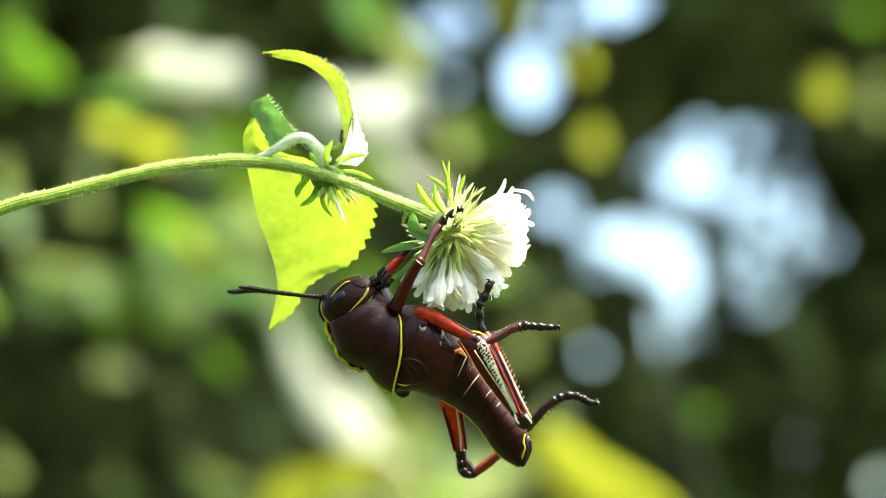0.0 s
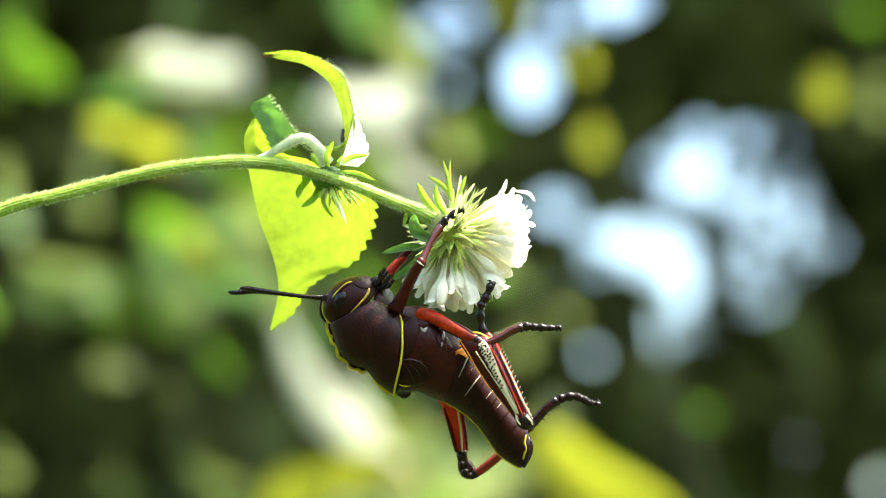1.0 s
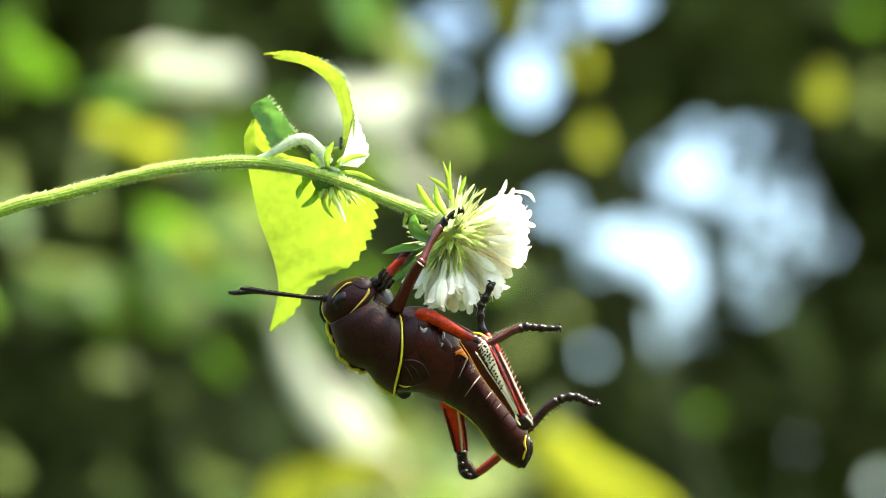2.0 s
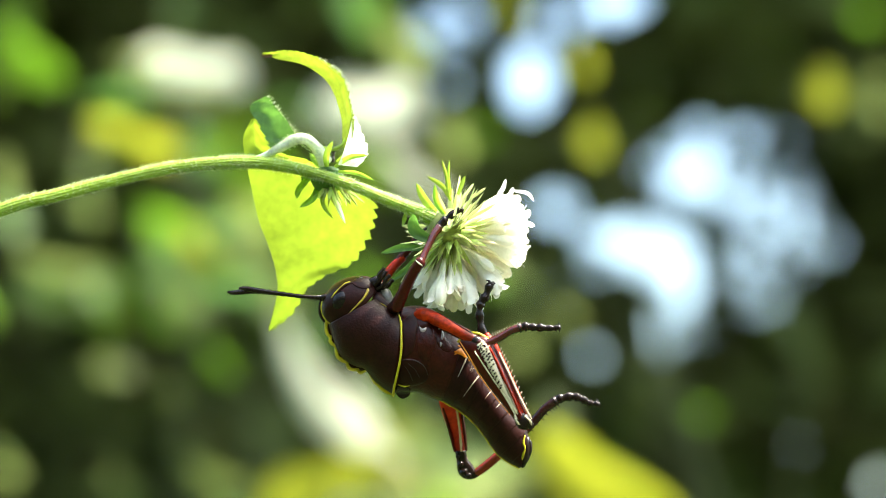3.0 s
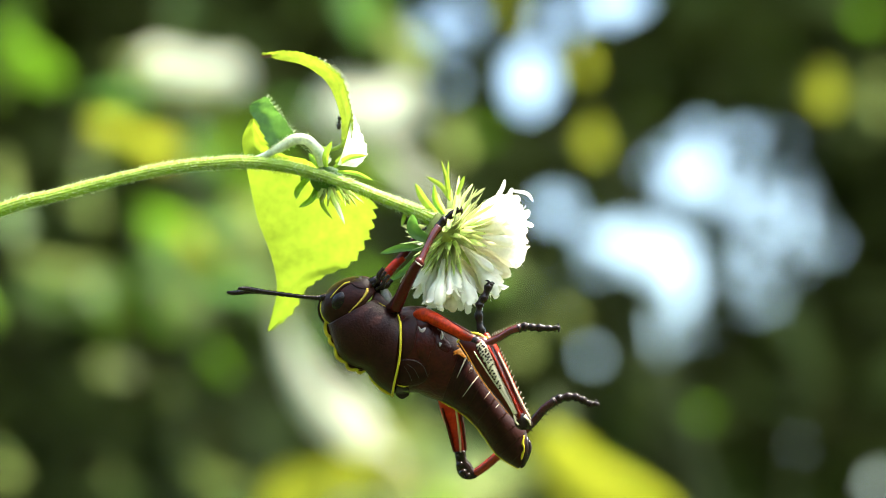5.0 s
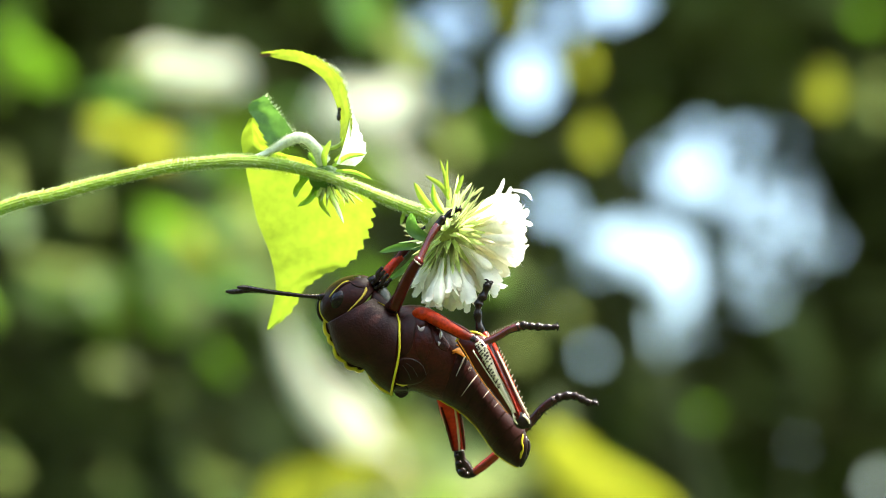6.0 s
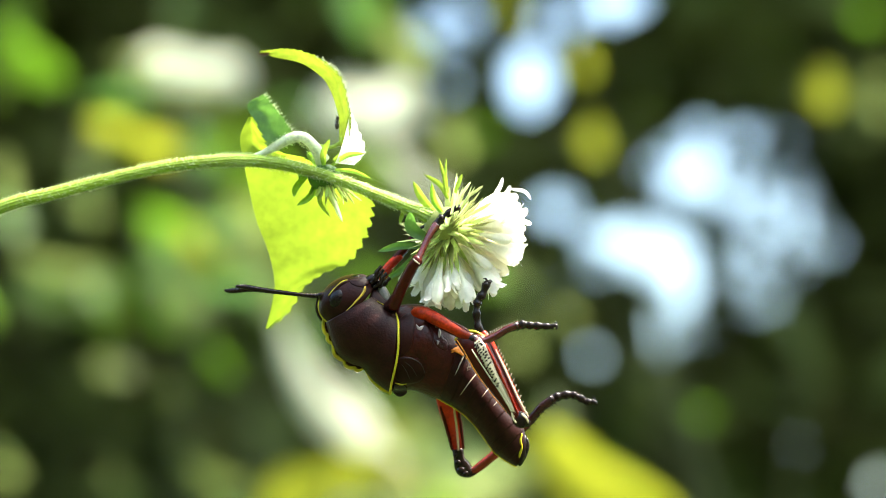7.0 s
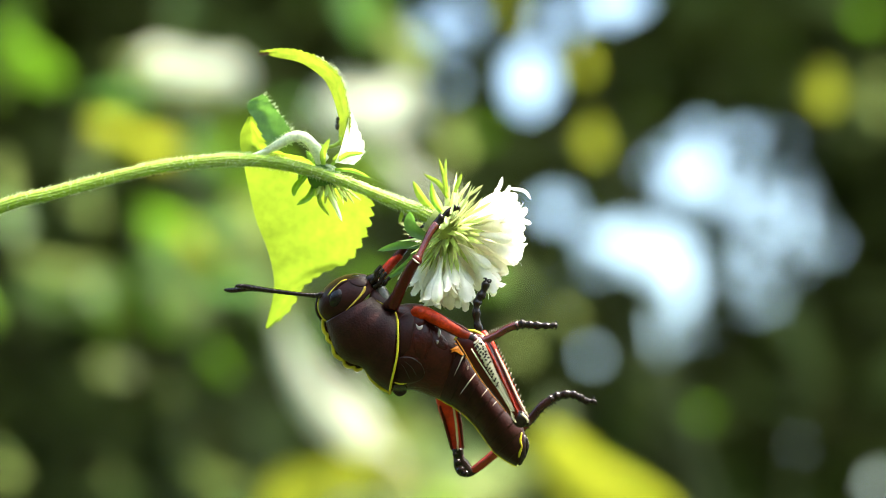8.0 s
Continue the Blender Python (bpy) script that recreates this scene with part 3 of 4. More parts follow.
    part("leaf", sheet_leaf([(600, 292, -14), (610, 268, -10), (618, 240, -2), (626, 205, 14)],
                            [(634, 296, 14), (651, 270, 26), (641, 236, 26), (629, 204, 24)], 40, 8, 3, (0, 6), 7, 2, 12), WHITE_STALK, w, "pale downy leaf base in full sun")
    for rim, count in (([(528, 252, 46), (522, 236, 48), (500, 204, 52), (474, 172, 56)], 60), ([(627, 225, 8), (622, 190, 10), (607, 140, 16), (565, 105, 24)], 120)):
        bm = bmesh.new()
        line2 = spline(rim, 80)
        for i in range(count):
            p = line2[rng.randrange(80)]
            q = p + np.array((rng.uniform(3, 9), rng.uniform(-8, -1), rng.uniform(-4, 4)))
            tube([(*p, 0.55), (*q, 0.1)], 2, 3, bm=bm, smooth=False)
        tagged(part("leaf_hair", bm, HAIR, w, "white hairs along the leaf rim"), kind="stuff")
    part("leaf_stalk", tube([(556, 256, 4, 4), (575, 262, 12, 3.5), (592, 264, 22, 3.5), (608, 256, 26, 3), (612, 246, 26, 1.5)], 20, 8), STEM, w)
    stalk = part("side_stalk", tube([(450, 281, 8, 3), (480, 271, 4, 6), (505, 257, -1, 8.5), (524, 247, -4, 9.5), (544, 247, -5, 9.5), (562, 262, 2, 10), (578, 288, 14, 13)], 60, 16, 0.02, 7),
                 WHITE_STALK, w, "pale downy side stalk")
    bm = bmesh.new()
    for i in range(900):
        s = spline([(480, 271, 4, 6), (505, 257, -1, 10), (524, 248, -4, 11.5), (544, 249, -5, 12), (575, 283, 12, 13)], 60)[rng.randrange(60)]
        g = rng.uniform(0, 6.283)
        o = np.array((math.cos(g), math.sin(g) * 0.7, rng.uniform(-1, 1)))
        o /= np.linalg.norm(o)
        p = s[:3] + o * s[3] * 0.95
        tube([(*p, 0.4), (*(p + o * rng.uniform(2, 5.5)), 0.1)], 2, 3, bm=bm, smooth=False)
    tagged(part("stalk_hair", bm, HAIR, stalk, "white down"), kind="stuff")

    # the spent head beside the stem
    bud = part("spent_head", bead_at(582, 318, 28, 27, (1.15, 1, 0.9)), LEAF_DARK, w, "small green seed head")
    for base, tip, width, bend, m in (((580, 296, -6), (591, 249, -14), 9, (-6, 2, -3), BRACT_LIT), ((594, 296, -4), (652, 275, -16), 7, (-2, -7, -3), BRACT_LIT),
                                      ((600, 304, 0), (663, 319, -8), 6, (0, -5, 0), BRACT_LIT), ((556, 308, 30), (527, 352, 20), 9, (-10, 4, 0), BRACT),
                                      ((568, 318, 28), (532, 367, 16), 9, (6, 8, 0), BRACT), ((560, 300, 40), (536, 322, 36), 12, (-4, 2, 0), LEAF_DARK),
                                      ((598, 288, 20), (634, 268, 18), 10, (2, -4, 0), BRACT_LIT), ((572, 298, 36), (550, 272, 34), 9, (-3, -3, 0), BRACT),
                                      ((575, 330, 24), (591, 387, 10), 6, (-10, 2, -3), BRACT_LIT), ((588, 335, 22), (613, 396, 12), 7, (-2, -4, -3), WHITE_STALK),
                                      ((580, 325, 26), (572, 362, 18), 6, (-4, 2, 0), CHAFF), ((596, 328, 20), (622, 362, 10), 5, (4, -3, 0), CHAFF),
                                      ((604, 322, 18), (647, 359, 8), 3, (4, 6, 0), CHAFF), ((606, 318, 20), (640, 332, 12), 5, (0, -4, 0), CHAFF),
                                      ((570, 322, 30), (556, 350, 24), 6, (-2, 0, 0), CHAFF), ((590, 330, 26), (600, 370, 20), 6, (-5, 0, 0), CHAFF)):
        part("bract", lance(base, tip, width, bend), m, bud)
    for i in range(24):
        a = radians(rng.uniform(35, 125))
        b0 = (586 + 22 * math.cos(a), 318 + 6 * math.sin(a), rng.uniform(10, 34))
        part("chaff", lance(b0, (b0[0] + 30 * math.cos(a) + rng.uniform(-6, 10), b0[1] + rng.uniform(16, 46), b0[2] - rng.uniform(0, 10)), rng.uniform(2.5, 5.5), (rng.uniform(-4, 4), 2, -3), n=6), CHAFF, bud)

    # the white flower head
    cx, cy, cw = 797, 410, 6
    axis = np.array((0.72, 0.66, 0.36))
    axis /= np.linalg.norm(axis)
    head = part("flower_head", bead_at(cx - 2, cy - 4, cw, 40, (1, 1, 0.9), 36), CHAFF, w, "green base of the white flower")
    e1 = np.cross(axis, (0, 0, 1.0))
    e1 /= np.linalg.norm(e1)
    e2 = np.cross(axis, e1)

    def floret_mesh(seed):
        r = random.Random(seed)
        bm = bmesh.new()
        bud, k = seed % 2 == 1, 20
        turns = np.linspace(0, 2 * math.pi, k, endpoint=False)
        lean = r.uniform(-3, 3)
        prof = [(50, 2.0), (78, 3.2), (89, 5.0), (98, 9.0), (107, 12.0), (116, 13.2), (123, 12.6)]
        if bud:
            prof = [(50, 2.0), (78, 3.4), (90, 5.4), (100, 8.2), (110, 9.6), (120, 9.4), (128, 7.0), (133, 3.0)]
        rows = [[bm.verts.new((rad * math.cos(g) * (1 + 0.10 * math.cos(5 * g) * (z > 90)) + lean * (z / 120) ** 2, rad * math.sin(g) * (1 + 0.10 * math.cos(5 * g) * (z > 90)), z))
                 for g in turns] for z, rad in prof]
        if bud:
            bm.faces.new(rows[-1])
        else:
            tall = [r.uniform(9, 17) for _ in range(5)]
            for f in (0.55, 1.0):
                rim = []
                for g in turns:
                    lobe = abs(math.cos(2.5 * g)) ** 0.55
                    high = tall[int(round(g / (2 * math.pi) * 5)) % 5] * lobe * f
                    rad = 12.6 + (2.5 + 5.0 * f) * lobe * f
                    rim.append(bm.verts.new((rad * math.cos(g) + lean, rad * math.sin(g), 123 + high + r.uniform(-0.5, 0.5))))
                rows.append(rim)
        for a, b in zip(rows, rows[1:]):
            for j in range(k):
                bm.faces.new((a[j], a[(j + 1) % k], b[(j + 1) % k], b[j]))
        bm.transform(Matrix.Scale(UNIT, 4))
        return mesh_of("floret", bm, PETAL)

    def scale_mesh(seed):
        r = random.Random(seed)
        bm = bmesh.new()
        rows = []
        for i in range(6):
            s = i / 5
            h = (7.0 + seed) * (0.5 + 1.1 * s) * (1 - s) ** 0.8 + 0.3
            rows.append([bm.verts.new((h * x, 2.5 * abs(x) * h / 5 + (3 + 5 * seed) * s * s, 32 + (52 + 6 * seed) * s)) for x in (-1, 0, 1)])
        for a, b in zip(rows, rows[1:]):
            for j in range(2):
                bm.faces.new((a[j], a[j + 1], b[j + 1], b[j]))
        bm.transform(Matrix.Scale(UNIT, 4))
        return mesh_of("chaff_scale", bm, CHAFF)

    florets = [floret_mesh(i) for i in range(7)]
    scales = [scale_mesh(i) for i in range(3)]
    here = sheet(cx, cy, cw)

    def aim(way, spin, size, shift=0.0):
        x = TILT.to_3x3() @ Vector((way[0], way[2], -way[1]))
        q = x.to_track_quat("Z", "Y").to_matrix().to_4x4()
        return Matrix.Translation(here + x * shift * UNIT) @ q @ Matrix.Rotation(spin, 4, "Z") @ Matrix.Diagonal((size, size, size, 1))

    golden = math.pi * (3 - math.sqrt(5))
    n = 155
    for i in range(n):
        c = 1 - (i + 0.5) / n * (1 - math.cos(radians(80)))
        s = math.sqrt(1 - c * c)
        g = golden * i + rng.uniform(-0.15, 0.15)
        way = axis * (c + rng.uniform(-0.05, 0.05)) + s * (math.cos(g) * e1 + math.sin(g) * e2)
        way = way / np.linalg.norm(way) + np.array([rng.uniform(-0.13, 0.13) for _ in range(3)])
        high, side = -133 * way[1], 133 * way[0]      # tips stay off the side of the bracts
        if way[2] < -0.40 + 0.12 * math.sin(7 * g) or high > 94 or high > 15 and side < 64 + 0.36 * (high - 15):
            continue
        piece("floret", florets[i % 7], head, aim(way, rng.uniform(0, 6), rng.uniform(0.82, 1.10)))
    for i in range(190):
        c = 0.75 - (i + 0.5) / 190 * (0.75 + 0.45)
        s = math.sqrt(1 - c * c)
        g = golden * i + rng.uniform(-0.2, 0.2)
        way = axis * c + s * (math.cos(g) * e1 + math.sin(g) * e2) + np.array([rng.uniform(-0.12, 0.12) for _ in range(3)])
        z = (TILT.to_3x3() @ Vector((way[0], way[2], -way[1]))).normalized()
        out = TILT.to_3x3() @ Vector((-axis[0], -axis[2], axis[1]))
        y = (out - z * out.dot(z)).normalized()
        x = y.cross(z)
        turn = Matrix((x, y, z)).transposed().to_4x4()
        size = rng.uniform(0.7, 1.1)
        piece("chaff_scale", scales[i % 3], head, Matrix.Translation(here) @ turn @ Matrix.Rotation(rng.uniform(-0.5, 0.5), 4, "Z") @ Matrix.Diagonal((size, size, size, 1)))
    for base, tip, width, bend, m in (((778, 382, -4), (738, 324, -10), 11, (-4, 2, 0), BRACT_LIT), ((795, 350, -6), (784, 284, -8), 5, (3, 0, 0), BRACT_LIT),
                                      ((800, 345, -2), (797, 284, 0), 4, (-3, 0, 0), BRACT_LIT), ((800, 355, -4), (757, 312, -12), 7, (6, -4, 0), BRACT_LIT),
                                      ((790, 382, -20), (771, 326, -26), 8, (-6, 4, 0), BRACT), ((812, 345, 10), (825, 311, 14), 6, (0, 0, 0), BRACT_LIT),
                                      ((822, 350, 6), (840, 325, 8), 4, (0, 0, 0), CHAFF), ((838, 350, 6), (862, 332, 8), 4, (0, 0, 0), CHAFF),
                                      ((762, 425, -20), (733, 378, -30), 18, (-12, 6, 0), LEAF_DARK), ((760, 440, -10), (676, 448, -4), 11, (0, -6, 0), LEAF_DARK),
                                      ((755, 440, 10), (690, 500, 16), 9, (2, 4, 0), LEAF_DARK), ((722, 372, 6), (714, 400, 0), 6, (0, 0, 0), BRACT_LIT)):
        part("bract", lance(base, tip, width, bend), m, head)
    for base, tip, width, bend in (((912, 338, 8), (947, 357, 4), 5, (6, -5, 0)), ((905, 352, -4), (930, 372, -6), 4, (2, -2, 0)), ((880, 352, 2), (897, 317, 0), 6, (3, 0, 0))):
        part("loose_petal", lance(base, tip, width, bend), PETAL, head)
    return w


plant = weed()


# ---- the grasshopper ----
def grasshopper():
    g = thing("grasshopper", Matrix.Translation(sheet(770, 640, 0)) @ pose(0, 0, 0, PITCH),
              "dark brown lubber grasshopper nymph with yellow margins hanging upside down", "grasshopper")
    # head
    skull = [(571, 538, 576, 522, 8, 0), (570, 551, 590, 506, 24, 0), (574, 563, 612, 493, 36, 0), (583, 573, 640, 488, 42, 0), (594, 580, 662, 494, 45, 0), (612, 580, 672, 512, 44, 0)]
    head = part("head", loft(skull, 26, 32), CHITIN, g)
    for side in (-1, 1):
        part("eye", bead_at(605, 532, 30 * side, 18, (0.82, 0.78, 1.10), -28, seg=24), EYE_MAT, head, "glossy dark compound eye")
    part("cheek_stripe", tube(on_skin(skull, [(614, 560, 0.5), (624, 550, 1.0), (636, 538, 1.6), (646, 527, 2.2), (652, 517, 2.8), (653, 511, 1.8)]), 24, 8), CHEEK, head, "yellow stripe")
    part("face_stripe", tube(on_skin(skull, [(588, 527, 0.8), (596, 518, 1.8), (606, 509, 2.2), (614, 502, 2.2), (622, 499, 1.2)]), 18, 8), YELLOW, head, "yellow stripe")
    part("face_ridge", tube(on_skin(skull, [(590, 530, 2), (600, 517, 3), (612, 506, 3), (628, 500, 2)], -1.0), 18, 8), CHITIN, head)
    part("brow_stripe", tube([(573, 530, -6, 1.4), (571, 545, -8, 2.0), (576, 562, -10, 2.0), (590, 577, -12, 1.8)], 14, 6), YELLOW, head, "yellow stripe")
    part("brow", tube([(572, 528, 0, 3), (568, 545, 0, 3.5), (572, 562, 0, 3.5), (586, 578, 0, 2.5)], 14, 8), CHITIN_BLACK, head)
    part("face_shield", plate(skull, [(622, 498), (640, 490), (658, 492), (664, 503), (652, 512), (632, 508)], 1.5), CHITIN, head)
    for w in (-10, 12):
        tip = (404, 517) if w > 0 else (424, 510)
        feeler = part("antenna", tube([(580, 528, w, 6), (568, 527, w, 5), (540, 525, w * 1.2, 3.6), (490, 519, w * 1.2, 4.2), (450, 514 + w * 0.1, w * 1.2, 4.8),
                                       (tip[0] + 14, tip[1] + 1, w * 1.2, 4.6), (*tip, w * 1.2, 2)], 220, 8, 0.09, 24), CHITIN_BLACK, head)
        part("antenna_socket", bead_at(577, 526, w, 8, (1.2, 1, 0.9), 10), CHITIN_BLACK, feeler)
    part("labrum", bead_at(640, 495, -10, 10, (1.3, 1.5, 0.6), -8), CHITIN_BLACK, head)
    part("mandible", bead_at(664, 500, -18, 12, (1.2, 0.7, 0.9), 30), CHITIN_BLACK, head)
    for pts in ([(664, 505, -22, 5), (672, 497, -28, 5), (674, 485, -30, 4.5), (682, 474, -30, 3)], [(668, 512, -20, 5), (680, 505, -26, 5), (684, 495, -28, 4), (692, 487, -28, 3.5)],
                [(662, 500, 10, 5), (676, 492, 14, 5), (686, 480, 14, 3)], [(675, 520, -14, 7), (685, 508, -16, 5), (697, 495, -14, 3.5)]):
        part("palp", tube(pts, 16, 8, 0.12, 3), CHITIN_BLACK, head)
    part("neck_membrane", tube([(672, 500, -4, 5), (680, 512, -12, 8), (688, 526, -18, 9), (694, 538, -22, 6)], 16, 12), GREY_SKIN, head, "soft grey neck membrane")
    # pronotum
    shell = [(578, 568, 657, 510, 45, 0), (584, 596, 668, 523, 52, 0), (592, 610, 677, 530, 55, 0), (603, 634, 685, 533, 58, 0), (608, 637, 690, 536, 59, 0), (622, 651, 695, 539, 60, 0),
             (640, 658, 702, 542, 60, 0), (651, 655, 706, 545, 60, 0), (657, 667, 708, 548, 61, 0), (671, 686, 711, 551, 62, 0), (697, 701, 713, 556, 63, 0)]
    smooth = [(583, 574, 674, 524, 47, 0), (590, 598, 680, 529, 54, 0), (603, 628, 685, 533, 58, 0), (624, 646, 695, 539, 60, 0),
              (648, 655, 706, 545, 61, 0), (668, 678, 711, 551, 62, 0), (697, 699, 713, 556, 63, 0)]
    pro = part("pronotum", loft(smooth, 60, 40, 0.8), CHITIN, g, "dark brown saddle-shaped shield")
    crest = [(a + 3.2, b - 2.6, -2, 3.3) for a, b, *_ in shell]
    line = spline(crest, 140)
    for i in range(140):
        s = abs(math.sin(math.pi * (i / 139 * 9.0))) ** 0.7 * (1.0 if i < 95 else 0.35)
        line[i, 0] -= 6.0 * s * 0.8
        line[i, 1] += 6.0 * s * 0.6
    part("crest", loft([(r[0] + 1, r[1] - 0.7, r[0] + 18, r[1] - 13, 8, 0) for r in line[::2]], 100, 12, 1.4), CHITIN, pro)
    part("yellow_crest", tube(line, 140, 8, smooth=False), YELLOW, pro, "scalloped yellow crest")
    du, dv, vu, vv, half, _ = shell[-1]
    rim = []
    for q in np.linspace(-2.9, -0.0, 30):
        x = 0.5 + 0.5 * math.cos(q)
        y = math.copysign(abs(math.sin(q)) ** (0.8 if math.cos(q) > 0 else 0.85), math.sin(q))
        rim.append((vu + (du - vu) * x + 6 * math.sin(math.pi * x) ** 2, vv + (dv - vv) * x, half * y * 1.02, 2.1))
    part("yellow_rim", tube(rim, 60, 8), YELLOW, pro, "yellow hind margin")
    part("yellow_rim", tube(on_skin(smooth, [(712, 590, 2.1), (711, 572, 2.1), (708, 560, 2.0), (701, 551, 1.6), (690, 545, 1.0), (674, 536, 0.5)], 0.6), 24, 8), YELLOW, pro, "yellow hind margin")
    part("neck", loft([(650, 560, 668, 508, 30, 0), (668, 570, 700, 528, 34, 0), (690, 580, 716, 545, 40, 0)], 10, 16), CHITIN, g, "dark neck membrane")
    # thorax and abdomen
    chest = [(690, 690, 705, 545, 52, 0), (712, 696, 735, 541, 56, 0), (738, 694, 768, 548, 57, 0), (765, 704, 803, 580, 55, 0), (785, 711, 825, 602, 52, 0)]
    part("thorax", loft(chest, 24, 30), THORAX, g, "dark red-brown thorax")
    ab = [(778, 707, 818, 596, 53, 0), (800, 719, 842, 628, 51, 0), (822, 733, 862, 660, 49, 0), (842, 751, 884, 694, 46, 0), (858, 771, 904, 722, 42, 0), (871, 790, 922, 744, 38, 0),
          (884, 806, 934, 762, 33, 0), (904, 820, 938, 786, 27, 0), (921, 829, 936, 812, 16, 0)]
    fine = spline(ab, 65)
    for i in range(8):
        seg = fine[i * 8:i * 8 + 10].copy()
        for j in range(len(seg)):
            f = 1 + 0.022 * j / 9 - 0.02
            mid = (seg[j, :2] + seg[j, 2:4]) / 2
            seg[j, :2] = mid + (seg[j, :2] - mid) * f
            seg[j, 2:4] = mid + (seg[j, 2:4] - mid) * f
            seg[j, 4] *= f
        t = part("abdomen_segment", loft(seg, 10, 30), CHITIN, g)
        part("yellow_back_line", tube([(r[0], r[1], 0, 2.2) for r in seg[:9]], 10, 6), YELLOW, t, "yellow line")
    fuzz = random.Random(23)
    for i in range(16):
        u, v = 838 + fuzz.gauss(0, 4), 652 + fuzz.gauss(0, 4)
        part("pale_speck", bead_at(u, v, skin_w(ab, u, v), fuzz.uniform(0.5, 0.9), seg=6), PALE, g, "pale speck")
    for pts in ([(812, 668, 0.3), (822, 646, 1.2), (830, 627, 2.2)], [(822, 702, 0.3), (838, 680, 1.0), (853, 661, 1.8)], [(860, 706, 0.3), (867, 697, 0.8), (874, 689, 1.3)], [(880, 722, 0.3), (888, 713, 0.9)]):
        part("pale_edge", tube(on_skin(ab, pts, 0.6), 14, 6), PALE, g, "pale hind edge of a body ring")
    tail = part("tail_plate", bead_at(931, 800, -6, 20, (0.45, 0.8, 1.45), -10), CHITIN_BLACK, g)
    part("tail_stripe", tube([(931, 770, -22, 1.4), (928, 784, -25, 2.4), (931, 794, -26, 1.4), (927, 806, -23, 2.4), (924, 820, -14, 1.2)], 16, 8), YELLOW, tail, "yellow stripe")
    for u, v, r in ((939, 784, 4), (940, 797, 4.5), (936, 810, 4), (930, 820, 3.5)):
        part("tail_bump", bead_at(u, v, -12, r, (0.8, 1, 1.3), -10, seg=10), CHITIN_BLACK, tail)
    part("cercus", tube([(938, 780, -10, 4), (940, 795, -12, 4), (936, 815, -10, 1.5)], 10, 8), CHITIN_BLACK, tail)
    part("wing_pad", plate(chest, [(706, 640), (722, 634), (742, 638), (757, 652), (760, 668), (748, 680), (726, 684), (708, 676)], 3.5), CHITIN, g, "short dark wing bud")
    for pts in ([(712, 637, 0.3), (735, 638, 0.7), (752, 648, 0.7), (760, 666, 0.3)], [(724, 644, 0.4), (736, 654, 0.45), (744, 668, 0.4)], [(718, 648, 0.4), (726, 660, 0.45), (732, 674, 0.4)]):
        part("wing_vein", tube(on_skin(chest, pts, 4.5), 16, 6), NECK, g)
    part("wing_pad", plate(chest, [(701, 684), (714, 682), (727, 688), (726, 700), (714, 706), (703, 698)], 3.5), CHITIN_BLACK, g, "short black wing bud")
    part("pale_fleck", tube(on_skin(chest, [(706, 681, 0.8), (716, 684, 1.6), (727, 683, 0.6)], 3), 10, 6), YELLOW, g)
    part("side_plate", plate(chest, [(714, 566), (730, 556), (742, 562), (740, 590), (732, 622), (712, 632)], 3), CHITIN, g)
    part("side_plate", plate(chest, [(744, 588), (758, 576), (770, 584), (768, 612), (758, 642), (744, 634), (739, 612)], 2), THORAX, g)
    part("leg_socket", plate(chest, [(738, 556), (752, 550), (764, 560), (762, 576), (748, 582), (738, 572)], 3), THORAX, g)
    # Small pale plates painted where the moist skin catches light.
    for outline in ([(740, 555), (746, 556), (751, 561), (747, 566), (742, 562)], [(743, 576), (747, 582), (757, 579), (753, 588), (746, 586)], [(776, 573), (782, 577), (778, 584)],
                    [(784, 584), (788, 591), (785, 602), (782, 597)], [(780, 605), (785, 608), (781, 614)], [(763, 545), (769, 550), (767, 558), (763, 552)]):
        part("moist_fold", plate(chest, outline, 1.6, n=14, lift=0.4), GLINT_SKIN, g, "pale patch painted as a glint on a moist skin fold")
    for outline, bulge, m in (([(752, 596), (766, 588), (775, 600), (770, 620), (755, 622)], 3.5, THORAX),
                              ([(778, 590), (790, 596), (801, 612), (796, 624), (782, 618), (774, 604)], 2.5, CHITIN_RED), ([(740, 640), (758, 630), (764, 646), (762, 664), (752, 652)], 2.0, THORAX)):
        part("side_plate", plate(chest, outline, 0.6 * bulge, lift=-1.2), m, g)
    for pts in ([(806, 628, 0.6), (816, 622, 2.4), (827, 620, 2.0)], [(826, 616, 1.0), (831, 628, 2.2), (832, 640, 0.6)], [(812, 612, 0.8), (820, 614, 2.0), (826, 610, 1.0)]):
        part("hip_membrane", tube(on_skin(ab, pts, 1.5), 12, 8), ORANGE, g, "orange membrane at the hip")

    for outline in ([(804, 623), (818, 616), (829, 621), (827, 634), (818, 629)], [(818, 606), (824, 606), (830, 620), (826, 622)]):
        part("hip_membrane", plate(ab, outline, 1.6, n=16, lift=0.6), ORANGE, g, "orange membrane at the hip")

    def leg(joints, label):
        """A leg from rows (part name, material, path)."""
        first = None
        for kind, material, pts, extra in joints:
            p = part(kind, tube(pts, extra.get("n", 24), 12, extra.get("bead", 0), extra.get("beads", 0), extra.get("flat", 1.0)), material, first or g, "" if first else label)
            first = first or p
        return first

    def claws(u, v, w, a, owner):
        for s in (-1, 1):
            d = radians(a + 38 * s)
            part("claw", tube([(u, v, w, 3), (u + 6 * math.cos(d), v + 6 * math.sin(d), w, 2.0), (u + 9.5 * math.cos(d + s * 0.5), v + 9.5 * math.sin(d + s * 0.5), w, 0.6)], 8, 6), CHITIN_BLACK, owner)
